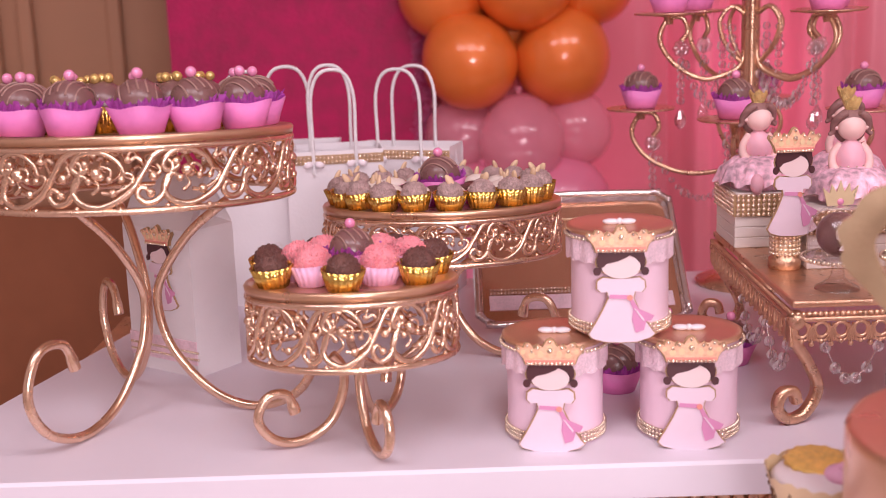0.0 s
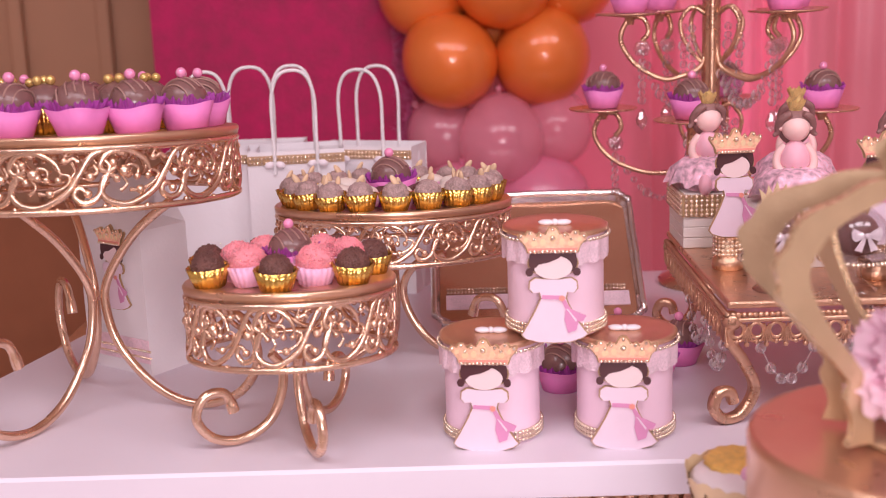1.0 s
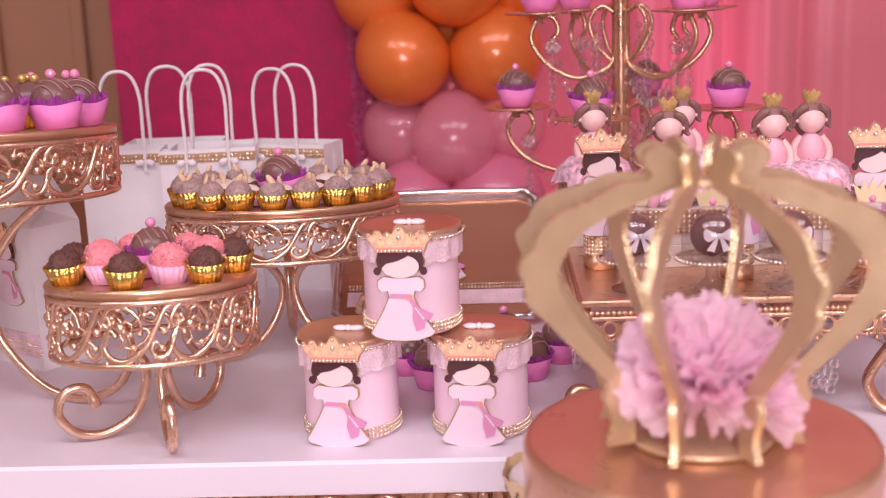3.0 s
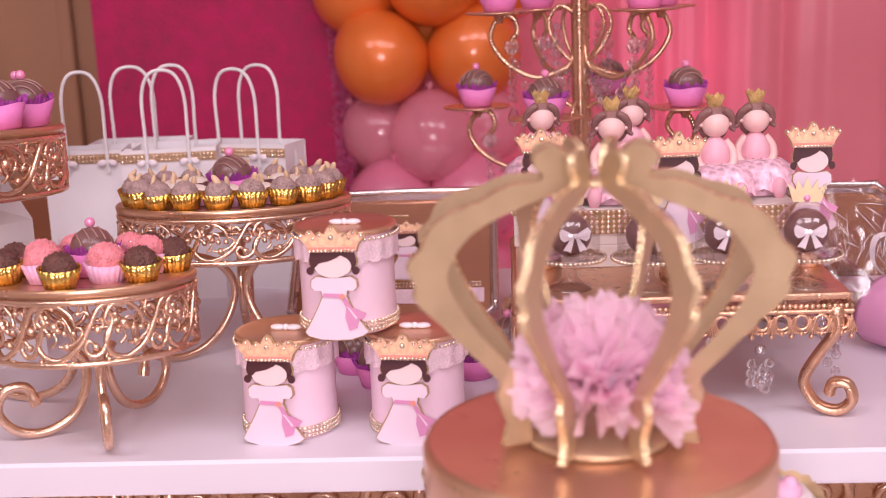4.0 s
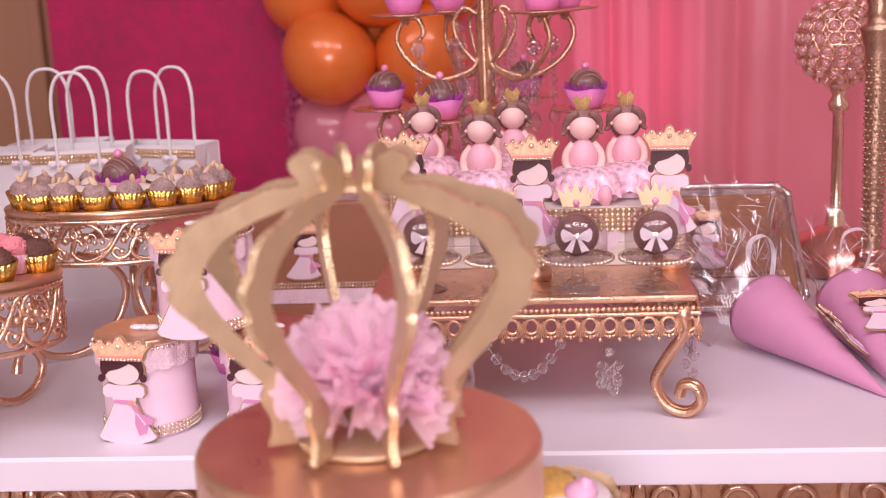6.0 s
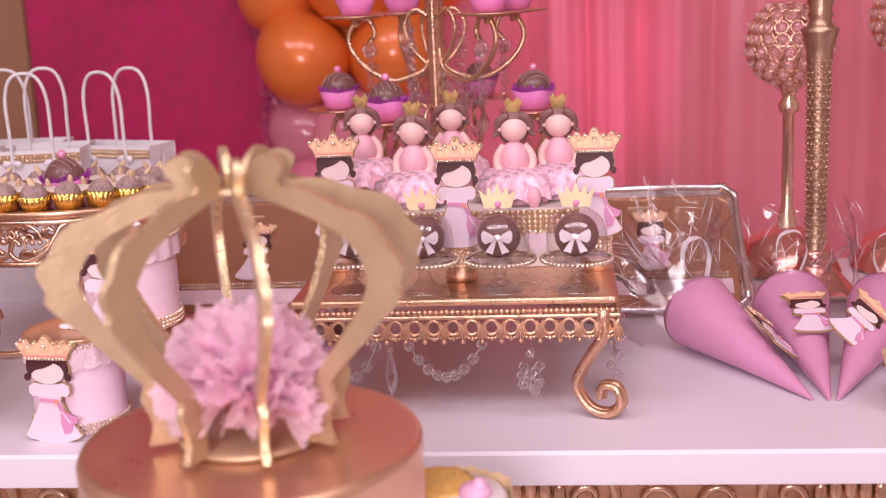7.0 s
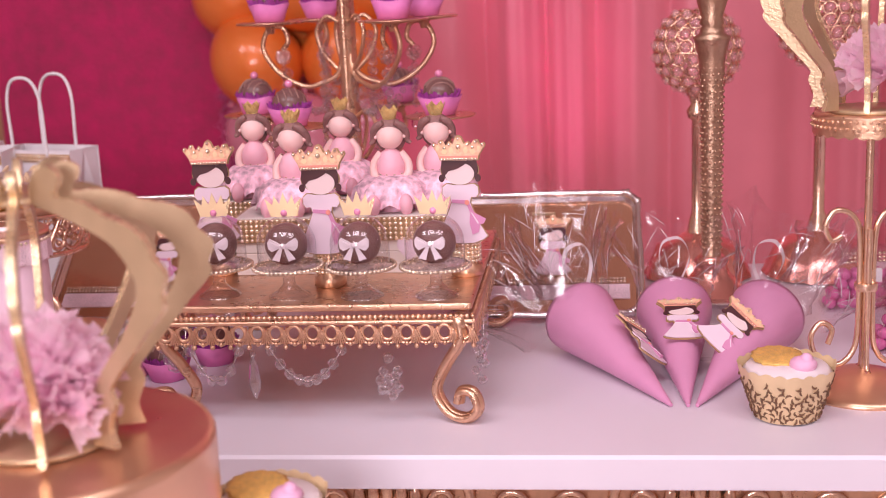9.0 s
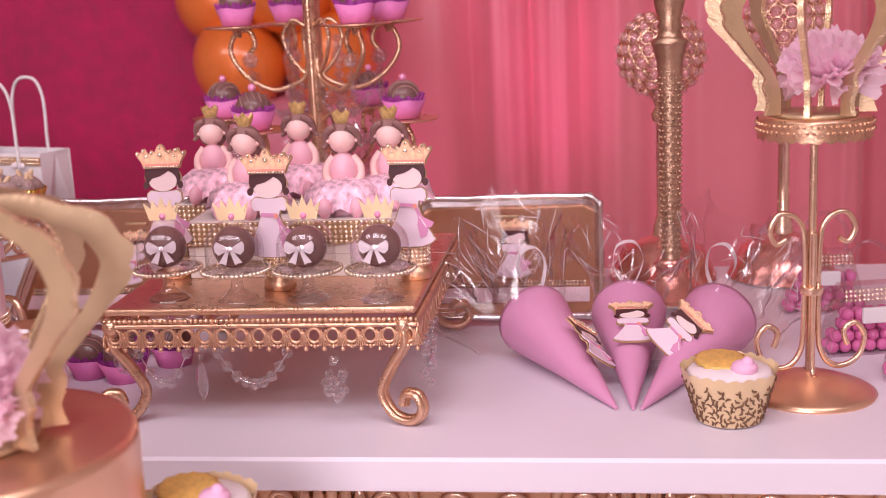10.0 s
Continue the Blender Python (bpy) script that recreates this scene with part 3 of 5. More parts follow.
def square_cup(r0, r1, h):
    """A paper cup with a round foot and four pulled-out corners."""
    b, n = Build(), 64
    vs = []
    rows = ((0.0005, 0.0003, 0.0), (r0, 0.0003, 0.0), (r0 + (r1 - r0) * 0.35, h * 0.4, 0.35), (r1, h, 1.0), (r1 - 0.0008, h, 1.0), (r0, h * 0.35, 0.3))
    for r, z, k in rows:
        for i in range(n):
            a = 2 * math.pi * i / n
            q = r * (1 + k * (0.065 * math.cos(4 * a) + 0.012 * math.cos(32 * a)))
            vs.append((q * math.cos(a), q * math.sin(a), z + (0.0009 * k * math.cos(4 * a) if k == 1.0 else 0)))
    b.add(vs, [(j * n + i, j * n + (i + 1) % n, (j + 1) * n + (i + 1) % n, (j + 1) * n + i) for j in range(len(rows) - 1) for i in range(n)])
    return b


CUP_MESH = {}


def sweet(kind, at, scale=1.0, tilt=(0, 0, 0), group=""):
    spec = {
        "truffle": ("truffle", "dark chocolate truffle with pale drizzle and pink pearl in pink cup", "truffle"),
        "gold_truffle": ("truffle", "dark chocolate truffle with gold pearls in gold foil cup", "truffle"),
        "brigadeiro": ("brigadeiro", "dark granulated chocolate ball in a gold foil cup", "sweet"),
        "nut_bonbon": ("nut_bonbon", "chopped nut bonbon with almond in a gold foil cup", "sweet"),
        "cream_bonbon": ("cream_bonbon", "white cream bonbon in a pink paper cup", "sweet"),
        "berry_bonbon": ("berry_bonbon", "pink sugared ball in a baby pink fluted cup", "sweet"),
        "dark_bonbon": ("dark_bonbon", "dark chocolate square bonbon in a magenta paper cup", "sweet"),
    }[kind]
    if kind not in CUP_MESH:
        rnd = random.Random(len(kind))
        parts = []
        if kind == "truffle":
            parts.append(("paper_cup", square_cup(0.0150, 0.0212, 0.0185).mesh("paper_cup", [PINKPAPER])))
            t = Build()
            n, low, high = 92, [], []
            for k in range(n):
                a = k / n * 2 * math.pi
                hh, o = rnd.uniform(0.003, 0.0085), rnd.uniform(0.0, 0.004)
                low.append(Vector((0.0188 * math.cos(a), 0.0188 * math.sin(a), 0.0165)))
                high.append(Vector(((0.0190 + o) * math.cos(a), (0.0190 + o) * math.sin(a), 0.0175 + hh)))
            t.add(low + high, [(k, (k + 1) % n, n + (k + 1) % n, n + k) for k in range(n)], 0, False)
            parts.append(("tulle_collar", t.mesh("tulle_collar", [PURPLE])))
            parts.append(("chocolate", Build().ball((0, 0, 0.0205), 0.0172, n=28, rings=18, s=(1, 1, 0.98)).mesh("chocolate", [CHOC])))
            d = Build()
            for k in range(5):
                x0 = -0.012 + 0.006 * k
                pts = []
                for i in range(15):
                    y = -0.0145 + 0.029 * i / 14
                    q = 0.0174 ** 2 - x0 * x0 - y * y
                    if q > 0:
                        pts.append((x0 + 0.0012 * math.sin(y * 200), y, 0.0205 + math.sqrt(q) * 0.98))
                if len(pts) > 3:
                    d.tube(pts, 0.00075, 5)
            parts.append(("drizzle", d.mesh("drizzle", [DRIZZLE])))
            parts.append(("pearl", Build().ball((0, 0, 0.0408), 0.0040, n=14, rings=10).mesh("pearl", [PEARL])))
        elif kind == "gold_truffle":
            parts.append(("foil_cup", cup_build(0.0150, 0.0205, 0.0195, 22).mesh("foil_cup", [FOIL])))
            parts.append(("chocolate", Build().ball((0, 0, 0.0205), 0.0172, n=28, rings=18, s=(1, 1, 0.98)).mesh("chocolate", [CHOC])))
            for k in range(3):
                parts.append(("pearl", Build().ball((0.0055 * math.cos(k * 2.1), 0.0055 * math.sin(k * 2.1), 0.0395), 0.0038, n=12, rings=8).mesh("pearl", [GOLDPEARL])))
        elif kind in ("brigadeiro", "nut_bonbon"):
            parts.append(("foil_cup", cup_build(0.0105, 0.0150, 0.0155, 20, 0.045).mesh("foil_cup", [FOIL])))
            b = Build().ball((0, 0, 0.0142), 0.0118, n=18, rings=12)
            for k in range(90):
                a, u = rnd.uniform(0, 6.283), rnd.uniform(0.1, 1)
                s = math.sqrt(1 - u * u)
                c = Vector((s * math.cos(a), s * math.sin(a), u)) * 0.0117
                b.ball(c + Vector((0, 0, 0.0142)), 0.0012, n=5, rings=3, s=(1, 0.6, 0.6), turn=Euler((rnd.random() * 6, rnd.random() * 6, rnd.random() * 6)).to_matrix())
            parts.append(("ball", b.mesh("ball", [SPRINKLE if kind == "brigadeiro" else NUTTY])))
            if kind == "nut_bonbon":
                parts.append(("almond", Build().ball((0.002, 0.002, 0.0265), 0.0042, n=10, rings=8, s=(0.75, 0.5, 1.6), turn=Euler((0.45, 0.5, 0)).to_matrix()).mesh("almond", [NUT])))
        elif kind == "berry_bonbon":
            parts.append(("paper_cup", cup_build(0.0125, 0.0172, 0.0165, 20).mesh("paper_cup", [BABYPINK])))
            b = Build().ball((0, 0, 0.0160), 0.0152, n=18, rings=12)
            for k in range(120):
                a, u = rnd.uniform(0, 6.283), rnd.uniform(0.0, 1)
                s = math.sqrt(1 - u * u)
                b.ball(Vector((s * math.cos(a), s * math.sin(a), u)) * 0.0151 + Vector((0, 0, 0.0160)), 0.0011, n=5, rings=3)
            parts.append(("ball", b.mesh("ball", [SUGARPINK])))
            t = Build()
            n, low, high = 36, [], []
            for k in range(n):
                a = k / n * 2 * math.pi
                o = 0.0158 + rnd.uniform(0.0005, 0.006)
                low.append(Vector((0.0158 * math.cos(a), 0.0158 * math.sin(a), 0.0125)))
                high.append(Vector((o * math.cos(a), o * math.sin(a), 0.013 + rnd.uniform(0.008, 0.017))))
            t.add(low + high, [(k, (k + 1) % n, n + (k + 1) % n, n + k) for k in range(n)], 0, False)
            parts.append(("film_collar", t.mesh("film_collar", [FILM])))
        elif kind == "cream_bonbon":
            parts.append(("paper_cup", cup_build(0.0115, 0.0165, 0.0125, 18).mesh("paper_cup", [BABYPINK])))
            parts.append(("cream_top", Build().ball((0, 0, 0.0135), 0.0135, n=18, rings=10, s=(1, 1, 0.55)).mesh("cream_top", [CREAM])))
            parts.append(("almond", Build().ball((0, 0.001, 0.023), 0.004, n=10, rings=8, s=(0.7, 0.5, 1.5), turn=Euler((0.3, 0, 0.5)).to_matrix()).mesh("almond", [NUT])))
        else:
            parts.append(("paper_cup", cup_build(0.0125, 0.017, 0.012, 16, 0.07).mesh("paper_cup", [MAGENTA])))
            parts.append(("filling", Build().ball((0, 0, 0.0115), 0.0135, n=16, rings=10, s=(1, 1, 0.45)).mesh("filling", [SPRINKLE])))
        CUP_MESH[kind] = parts
    ob = thing(spec[0], spec[1], spec[2], at, group=group or spec[0] + "s on the table")
    ob.matrix_world = pose(*at, *tilt) @ Matrix.Scale(scale, 4)
    for n, me in CUP_MESH[kind]:
        p = new(n, me)
        p.parent = ob
    return ob


R = random.Random(11)


def on_plate(kind, stand, height, r, a, scale, spin, group):
    """Sets a sweet on a stand's leaning plate, at r from its middle."""
    p = pose(*stand, -LEAN[stand]) @ Vector((r * math.cos(math.radians(a)), r * math.sin(math.radians(a)), height))
    return sweet(kind, tuple(p), scale, (-LEAN[stand] + R.uniform(-2, 2), R.uniform(-2, 2), spin), group)


# tall stand: truffles round the rim, gold cups inside
for k in range(12):
    a = -19 + 30.5 * k if k < 11 else 311
    on_plate("truffle", TALL, 0.2342, 0.0985, a, 1.08, a + 90 + R.uniform(-18, 18), "truffles on the tall stand")
for k in range(6):
    on_plate("gold_truffle", TALL, 0.2342, 0.055, 20 + 60 * k, 1.05, R.uniform(0, 360), "truffles on the tall stand")
# medium stand
for k in range(20):
    on_plate("nut_bonbon", MEDIUM, 0.1462, 0.092, 18 * k + 4, 0.98, R.uniform(0, 360), "bonbons on the medium stand")
for k in range(13):
    on_plate("cream_bonbon", MEDIUM, 0.1462, 0.062, 27.7 * k, 0.95, R.uniform(0, 360), "bonbons on the medium stand")
for k in range(6):
    on_plate("dark_bonbon", MEDIUM, 0.1462, 0.033, 60 * k + 20, 0.95, R.uniform(0, 360), "bonbons on the medium stand")
on_plate("truffle", MEDIUM, 0.1462, 0.0, 0, 1.1, 70, "bonbons on the medium stand")
# small stand
for a in (269, 212, 324, 172, 14, 62, 118):
    on_plate("brigadeiro", SMALL, 0.1252, 0.064, a, 1.05, R.uniform(0, 360), "sweets on the small stand")
for a, d in ((231, 0.039), (306, 0.039), (176, 0.040), (8, 0.044), (56, 0.042), (122, 0.042)):
    on_plate("berry_bonbon", SMALL, 0.1252, d, a, 0.96, R.uniform(0, 360), "sweets on the small stand")
on_plate("truffle", SMALL, 0.1252, 0.004, 60, 1.02, 40, "sweets on the small stand")


# ---- card figures ----
def ellipse(cx, cz, rx, rz, a0=0, a1=360, n=24):
    return [(cx + rx * math.cos(math.radians(a0 + (a1 - a0) * i / n)), cz + rz * math.sin(math.radians(a0 + (a1 - a0) * i / n))) for i in range(n + (0 if a1 - a0 == 360 else 1))]


def figure_build(h, gems=True, slim=1.0):
    """A layered card figure in a crown: plain printed shapes, one mesh, facing -y, standing on z = 0."""
    b = Build()
    S = lambda poly: [(x * h * slim, z * h) for x, z in poly]
    t = 0.0009

    def layer(poly, mat, k):
        b.slab(S(poly), -t * (k + 1), -t * k if k else t, mat, mat)

    dress = [(-0.27, 0.07), (-0.24, 0.035), (-0.13, 0.005), (0.0, 0.0), (0.13, 0.005), (0.24, 0.04), (0.285, 0.075), (0.26, 0.10), (0.20, 0.19), (0.14, 0.29), (0.10, 0.39), (-0.10, 0.39), (-0.15, 0.28), (-0.21, 0.17)]
    torso = [(-0.10, 0.38), (-0.115, 0.44), (-0.17, 0.435), (-0.20, 0.47), (-0.195, 0.53), (-0.15, 0.56), (-0.06, 0.55), (0.06, 0.55), (0.15, 0.56), (0.195, 0.53), (0.20, 0.47), (0.17, 0.435), (0.115, 0.44), (0.10, 0.38)]
    head = ellipse(0, 0.655, 0.162, 0.102)
    back_hair = ellipse(0, 0.69, 0.205, 0.115)
    crown = [(-0.205, 0.78), (-0.225, 0.84), (-0.285, 0.915), (-0.27, 0.945), (-0.225, 0.925), (-0.205, 0.965), (-0.165, 0.965), (-0.135, 0.915), (-0.10, 0.955), (-0.06, 0.93), (-0.03, 0.985), (0.0, 1.0)]
    crown = crown + [(-x, z) for x, z in crown[-2::-1]]

    def grow(poly, d):
        cx, cz = sum(p[0] for p in poly) / len(poly), sum(p[1] for p in poly) / len(poly)
        out = []
        for x, z in poly:
            l = math.hypot(x - cx, z - cz)
            out.append((x + (x - cx) / l * d, z + (z - cz) / l * d))
        return out

    for p in (dress, torso, back_hair, crown):
        b.slab(S(grow(p, 0.012)), -t * 0.6, t, 6, 6)
    layer(back_hair, 1, 0.8)
    layer(dress, 2, 1)
    layer(torso, 2, 1.2)
    layer(head, 0, 1.5)
    layer([(0.105, 0.785), (-0.19, 0.785), (-0.205, 0.71), (-0.185, 0.635), (-0.145, 0.655), (-0.12, 0.682), (-0.03, 0.70), (0.05, 0.735)], 1, 2.0)
    layer([(0.105, 0.785), (0.19, 0.785), (0.205, 0.71), (0.185, 0.645), (0.16, 0.685), (0.135, 0.735)], 1, 2.0)
    for s in (-1, 1):
        layer(ellipse(s * 0.20, 0.615, 0.033, 0.036, n=14), 1, 1.7)
    layer([(-0.10, 0.385), (0.06, 0.375), (0.07, 0.41), (-0.095, 0.418)], 3, 2)
    layer([(0.06, 0.385), (0.10, 0.37), (0.15, 0.29), (0.275, 0.235), (0.25, 0.19), (0.21, 0.185), (0.19, 0.11), (0.12, 0.085), (0.09, 0.20), (0.10, 0.29)], 3, 2.1)
    layer([(0.105, 0.30), (0.125, 0.29), (0.195, 0.20), (0.185, 0.185)], 2, 2.6)
    layer(ellipse(0.072, 0.39, 0.026, 0.024, n=12), 5, 3)
    layer(crown, 4, 2.6)
    layer([(-0.20, 0.785), (0.20, 0.785), (0.212, 0.825), (-0.212, 0.825)], 5, 3.2)
    for x, z, rx, rz in ((-0.155, 0.865, 0.028, 0.026), (0.155, 0.865, 0.028, 0.026), (-0.08, 0.875, 0.024, 0.03), (0.08, 0.875, 0.024, 0.03), (-0.225, 0.895, 0.02, 0.02), (0.225, 0.895, 0.02, 0.02)):
        layer(ellipse(x, z, rx, rz, n=12), 8, 3.2)
    layer([(-0.035, 0.905), (0.0, 0.855), (0.035, 0.905), (0.0, 0.965)], 8, 3.2)
    b.ball((0, -t * 4.6, 0.91 * h), 0.026 * h, 7, n=8, rings=5)
    if gems:
        for i in range(12):
            b.ball(((-0.187 + 0.034 * i) * h * slim, -t * 4.8, 0.795 * h), 0.0165 * h, 7, n=6, rings=4)
        for x, z in ((-0.265, 0.925), (-0.19, 0.95), (-0.10, 0.93), (0.0, 0.98), (0.10, 0.93), (0.19, 0.95), (0.265, 0.925), (-0.155, 0.90), (0.155, 0.90)):
            b.ball((x * h * slim, -t * 4, z * h), 0.017 * h, 7, n=6, rings=4)
    return b


FIGMATS = [CUTSKIN, CUTHAIR, CUTDRESS, CUTSASH, CUTCROWN, CUTBAND, CUTEDGE, GEM, CREAMCARD]


# ---- favour cans ----
def gem_row(b, r, z, n, size, a0=0.0, a1=360.0, mat=0):
    for k in range(n):
        a = math.radians(a0 + (a1 - a0) * k / n)
        b.ball((r * math.cos(a), r * math.sin(a), z), size, mat, n=6, rings=4)


def favour_can(at, rz, lean=0):
    ob = thing("favour_can", "pale pink round favour can with gold lid and crowned card figure", "favour can", at, rz, "stacked favour cans")
    base = ob.matrix_world @ pose(0, 0, 0, lean, 0, 0)
    ob.matrix_world = base
    r, h = 0.0365, 0.0785
    def P(name, b, mats, label=""):
        p = part(name, b, mats, ob, label, base)
        return p
    P("body", Build().lathe([(r - 0.002, 0), (r - 0.0004, 0.0012), (r, 0.003), (r, 0.004), (r, h - 0.024), (r, h - 0.0225), (r + 0.001, h - 0.022), (r + 0.001, h - 0.0205), (r + 0.001, h - 0.003), (r + 0.0008, h - 0.001), (r, h)], 48), [PINKCAN])
    lid = Build().lathe([(r - 0.0005, h - 0.003), (r + 0.003, h - 0.002), (r + 0.0035, h + 0.001), (r + 0.001, h + 0.0022), (r - 0.002, h + 0.001), (0.001, h + 0.0006)], 48)
    lid = P("lid", lid, [COPPER], "shiny gold copper lid")
    lace = Build()
    n, rows = 96, 5
    vs = []
    for j in range(rows + 1):
        for k in range(n):
            a = 2 * math.pi * k / n
            q = r + 0.0032 + 0.0009 * math.sin(a * 16)
            z = h - 0.004 - 0.017 * j / rows - (0.002 * abs(math.sin(a * 10)) if j == rows else 0)
            vs.append((q * math.cos(a), q * math.sin(a), z))
    lace.add(vs, [(j * n + k, (j + 1) * n + k, (j + 1) * n + (k + 1) % n, j * n + (k + 1) % n) for j in range(rows) for k in range(n)])
    P("lace_trim", lace, [LACE], "pink lace trim")
    g = Build()
    gem_row(g, r + 0.0042, h - 0.0045, 62, 0.0016)
    P("rhinestone_rim", g, [GEM], "gold rhinestone strip")
    g = Build()
    for i in range(3):
        gem_row(g, r + 0.0012, 0.0035 + 0.0032 * i, 68, 0.0016)
    P("rhinestone_base", g, [GEM], "gold rhinestone strip")
    for k in (-1, 1):
        part("ribbon_loop", Build().ball((k * 0.0062, 0, h + 0.0026), 0.0066, n=10, rings=6, s=(1, 0.6, 0.35), turn=Euler((0, 0, 0.12 * k)).to_matrix()), [SATIN], lid, "white satin bow loop", base)
    part("knot", Build().ball((0, -0.001, h + 0.0030), 0.0026, n=8, rings=6), [SATIN], lid, "white satin knot", base)
    p = part("card_figure", figure_build(0.086), FIGMATS, ob, "printed card figure in gold crown", base @ pose(-0.002, -r - 0.0052, -0.0005, -2, 0, 0))
    return ob


favour_can((0.2068, 0.8282, TOP), -7)
favour_can((0.3083, 0.824, TOP), -6)
favour_can((0.2572, 0.833, TOP + 0.0815), -4)

# truffles behind the cans and under the gold stand
for x, y, s in ((0.2674, 0.9218, 1.05), (0.3109, 0.9507, 1.05), (0.2409, 0.962, 1.0), (0.3482, 0.9394, 1.05), (0.379, 0.9855, 1.05), (0.3281, 1.0142, 1.0)):
    sweet("truffle", (x, y, TOP), s, (0, 0, x * 900), "truffles on the table")


# ---- paper bags ----
def milk_box():
    ob = thing("favour_box", "white gable paper favour box with card figure and trim", "favour box", (-0.1195, 1.0352, TOP), -35)
    m = ob.matrix_world
    w, d, h, top = 0.086, 0.055, 0.135, 0.18
    b = Build()
    vs = [(-w / 2, -d / 2, 0), (w / 2, -d / 2, 0), (w / 2, d / 2, 0), (-w / 2, d / 2, 0),
          (-w / 2, -d / 2, h), (w / 2, -d / 2, h), (w / 2, d / 2, h), (-w / 2, d / 2, h),
          (-w / 2, -0.003, top), (w / 2, -0.003, top), (w / 2, 0.003, top), (-w / 2, 0.003, top), (w / 2 - 0.012, 0, h + 0.012), (-w / 2 + 0.012, 0, h + 0.012)]
    b.add(vs, [(0, 1, 5, 4), (1, 2, 6, 5), (2, 3, 7, 6), (3, 0, 4, 7), (3, 2, 1, 0), (4, 5, 9, 8), (6, 7, 11, 10), (8, 9, 10, 11), (5, 6, 12), (5, 12, 9), (6, 10, 12), (9, 12, 10), (7, 4, 13), (4, 8, 13), (11, 7, 13), (8, 11, 13)], 0, False)
    part("body", b, [PAPER], ob, "", m)
    part("pink_band", Build().box((-w / 2 - 0.0006, -d / 2 - 0.0012, 0.012), (w / 2 + 0.0004, -d / 2 - 0.0001, 0.034)), [LACE], ob, "pink lace ribbon band", m)
    g = Build()
    for i in range(2):
        for k in range(30):
            g.ball((-w / 2 + 0.0015 + 0.003 * k, -d / 2 - 0.0016, 0.0175 + 0.0065 * i), 0.0014, 0, n=6, rings=4)
    part("rhinestone_strip", g, [GEM], ob, "gold rhinestone strip", m)
    part("card_figure", figure_build(0.078, slim=0.85), FIGMATS, ob, "printed card figure in gold crown", m @ pose(0.006, -d / 2 - 0.0015, 0.060))
    return ob


milk_box()


def gift_bag(at, rz, w=0.105, h=0.165, d=0.05, lean=0, handle=0.092, both=True):
    ob = thing("gift_bag", "white paper gift bag with cord handles and rhinestone edge", "gift bag", at, rz, "white gift bags")
    m = ob.matrix_world @ pose(0, 0, 0, lean, 0, 0)
    ob.matrix_world = m
    b = Build()
    e = 0.0008
    vs = []
    for z, k in ((0, 0), (h * 0.5, 0), (h, 0), (h, e), (h * 0.5, e), (0.002, e)):
        sag = 0.012 if abs(z - h * 0.5) < 1e-6 else 0.0
        for x, y in ((-1, -1), (0, -1), (1, -1), (1, 0), (1, 1), (0, 1), (-1, 1), (-1, 0)):
            vs.append((x * (w / 2 - k - (sag if y == 0 else 0)), y * (d / 2 - k), z))
    fs = [(j * 8 + i, j * 8 + (i + 1) % 8, (j + 1) * 8 + (i + 1) % 8, (j + 1) * 8 + i) for j in range(5) for i in range(8)]
    b.add(vs, fs + [[7, 6, 5, 4, 3, 2, 1, 0], [40, 41, 42, 43, 44, 45, 46, 47]], 0, False)
    part("bag_body", b, [PAPER], ob, "", m)
    for y in (-d / 2 + 0.001, d / 2 - 0.001) if both else (-d / 2 + 0.001,):
        pts = smooth([(-w * 0.22, y, h - 0.025), (-w * 0.22, y, h + handle * 0.15), (-w * 0.215, y * 1.05, h + handle * 0.7), (-w * 0.11, y * 1.1, h + handle * 0.98), (w * 0.11, y * 1.1, h + handle * 0.98),
                      (w * 0.215, y * 1.05, h + handle * 0.7), (w * 0.22, y, h + handle * 0.15), (w * 0.22, y, h - 0.025)], 7)
        part("handle", Build().tube(pts, 0.0020, 7), [CORD], ob, "white twisted cord handle", m @ pose(0, -0.003 if y < 0 else 0.0, 0))
    g = Build()
    for i in range(2):
        for k in range(int(w / 0.0042)):
            g.ball((-w / 2 + 0.003 + 0.0042 * k, -d / 2 - 0.0016, h - 0.007 - 0.0045 * i), 0.0018, 0, n=6, rings=4)
    part("rhinestone_strip", g, [GEM], ob, "gold rhinestone strip", m)
    part("trim_band", Build().box((-w / 2, -d / 2 - 0.0012, h - 0.0142), (w / 2, -d / 2 - 0.0002, h - 0.0042)), [CUTEDGE], ob, "tan trim band", m)
    for x in (-w * 0.22, w * 0.22):
        for k in (-1, 1):
            part("organza_loop", Build().ball((x + k * 0.006, -d / 2 - 0.004, h - 0.014), 0.0050, n=8, rings=6, s=(1.1, 0.4, 0.75), turn=Euler((0, 0.35 * k, 0)).to_matrix()), [SATIN], ob, "white organza bow loop", m)
    return ob


gift_bag((0.006, 1.266, TOP), 8, 0.104, 0.171, 0.072, handle=0.085)
gift_bag((0.087, 1.304, TOP), -18, 0.115, 0.167, 0.05, handle=0.084)
gift_bag((-0.047, 1.330, TOP), 2, 0.112, 0.170, 0.05, handle=0.086, both=False)
gift_bag((-0.0860, 1.270, TOP), 4, 0.100, 0.170, 0.05, handle=0.086, both=False)


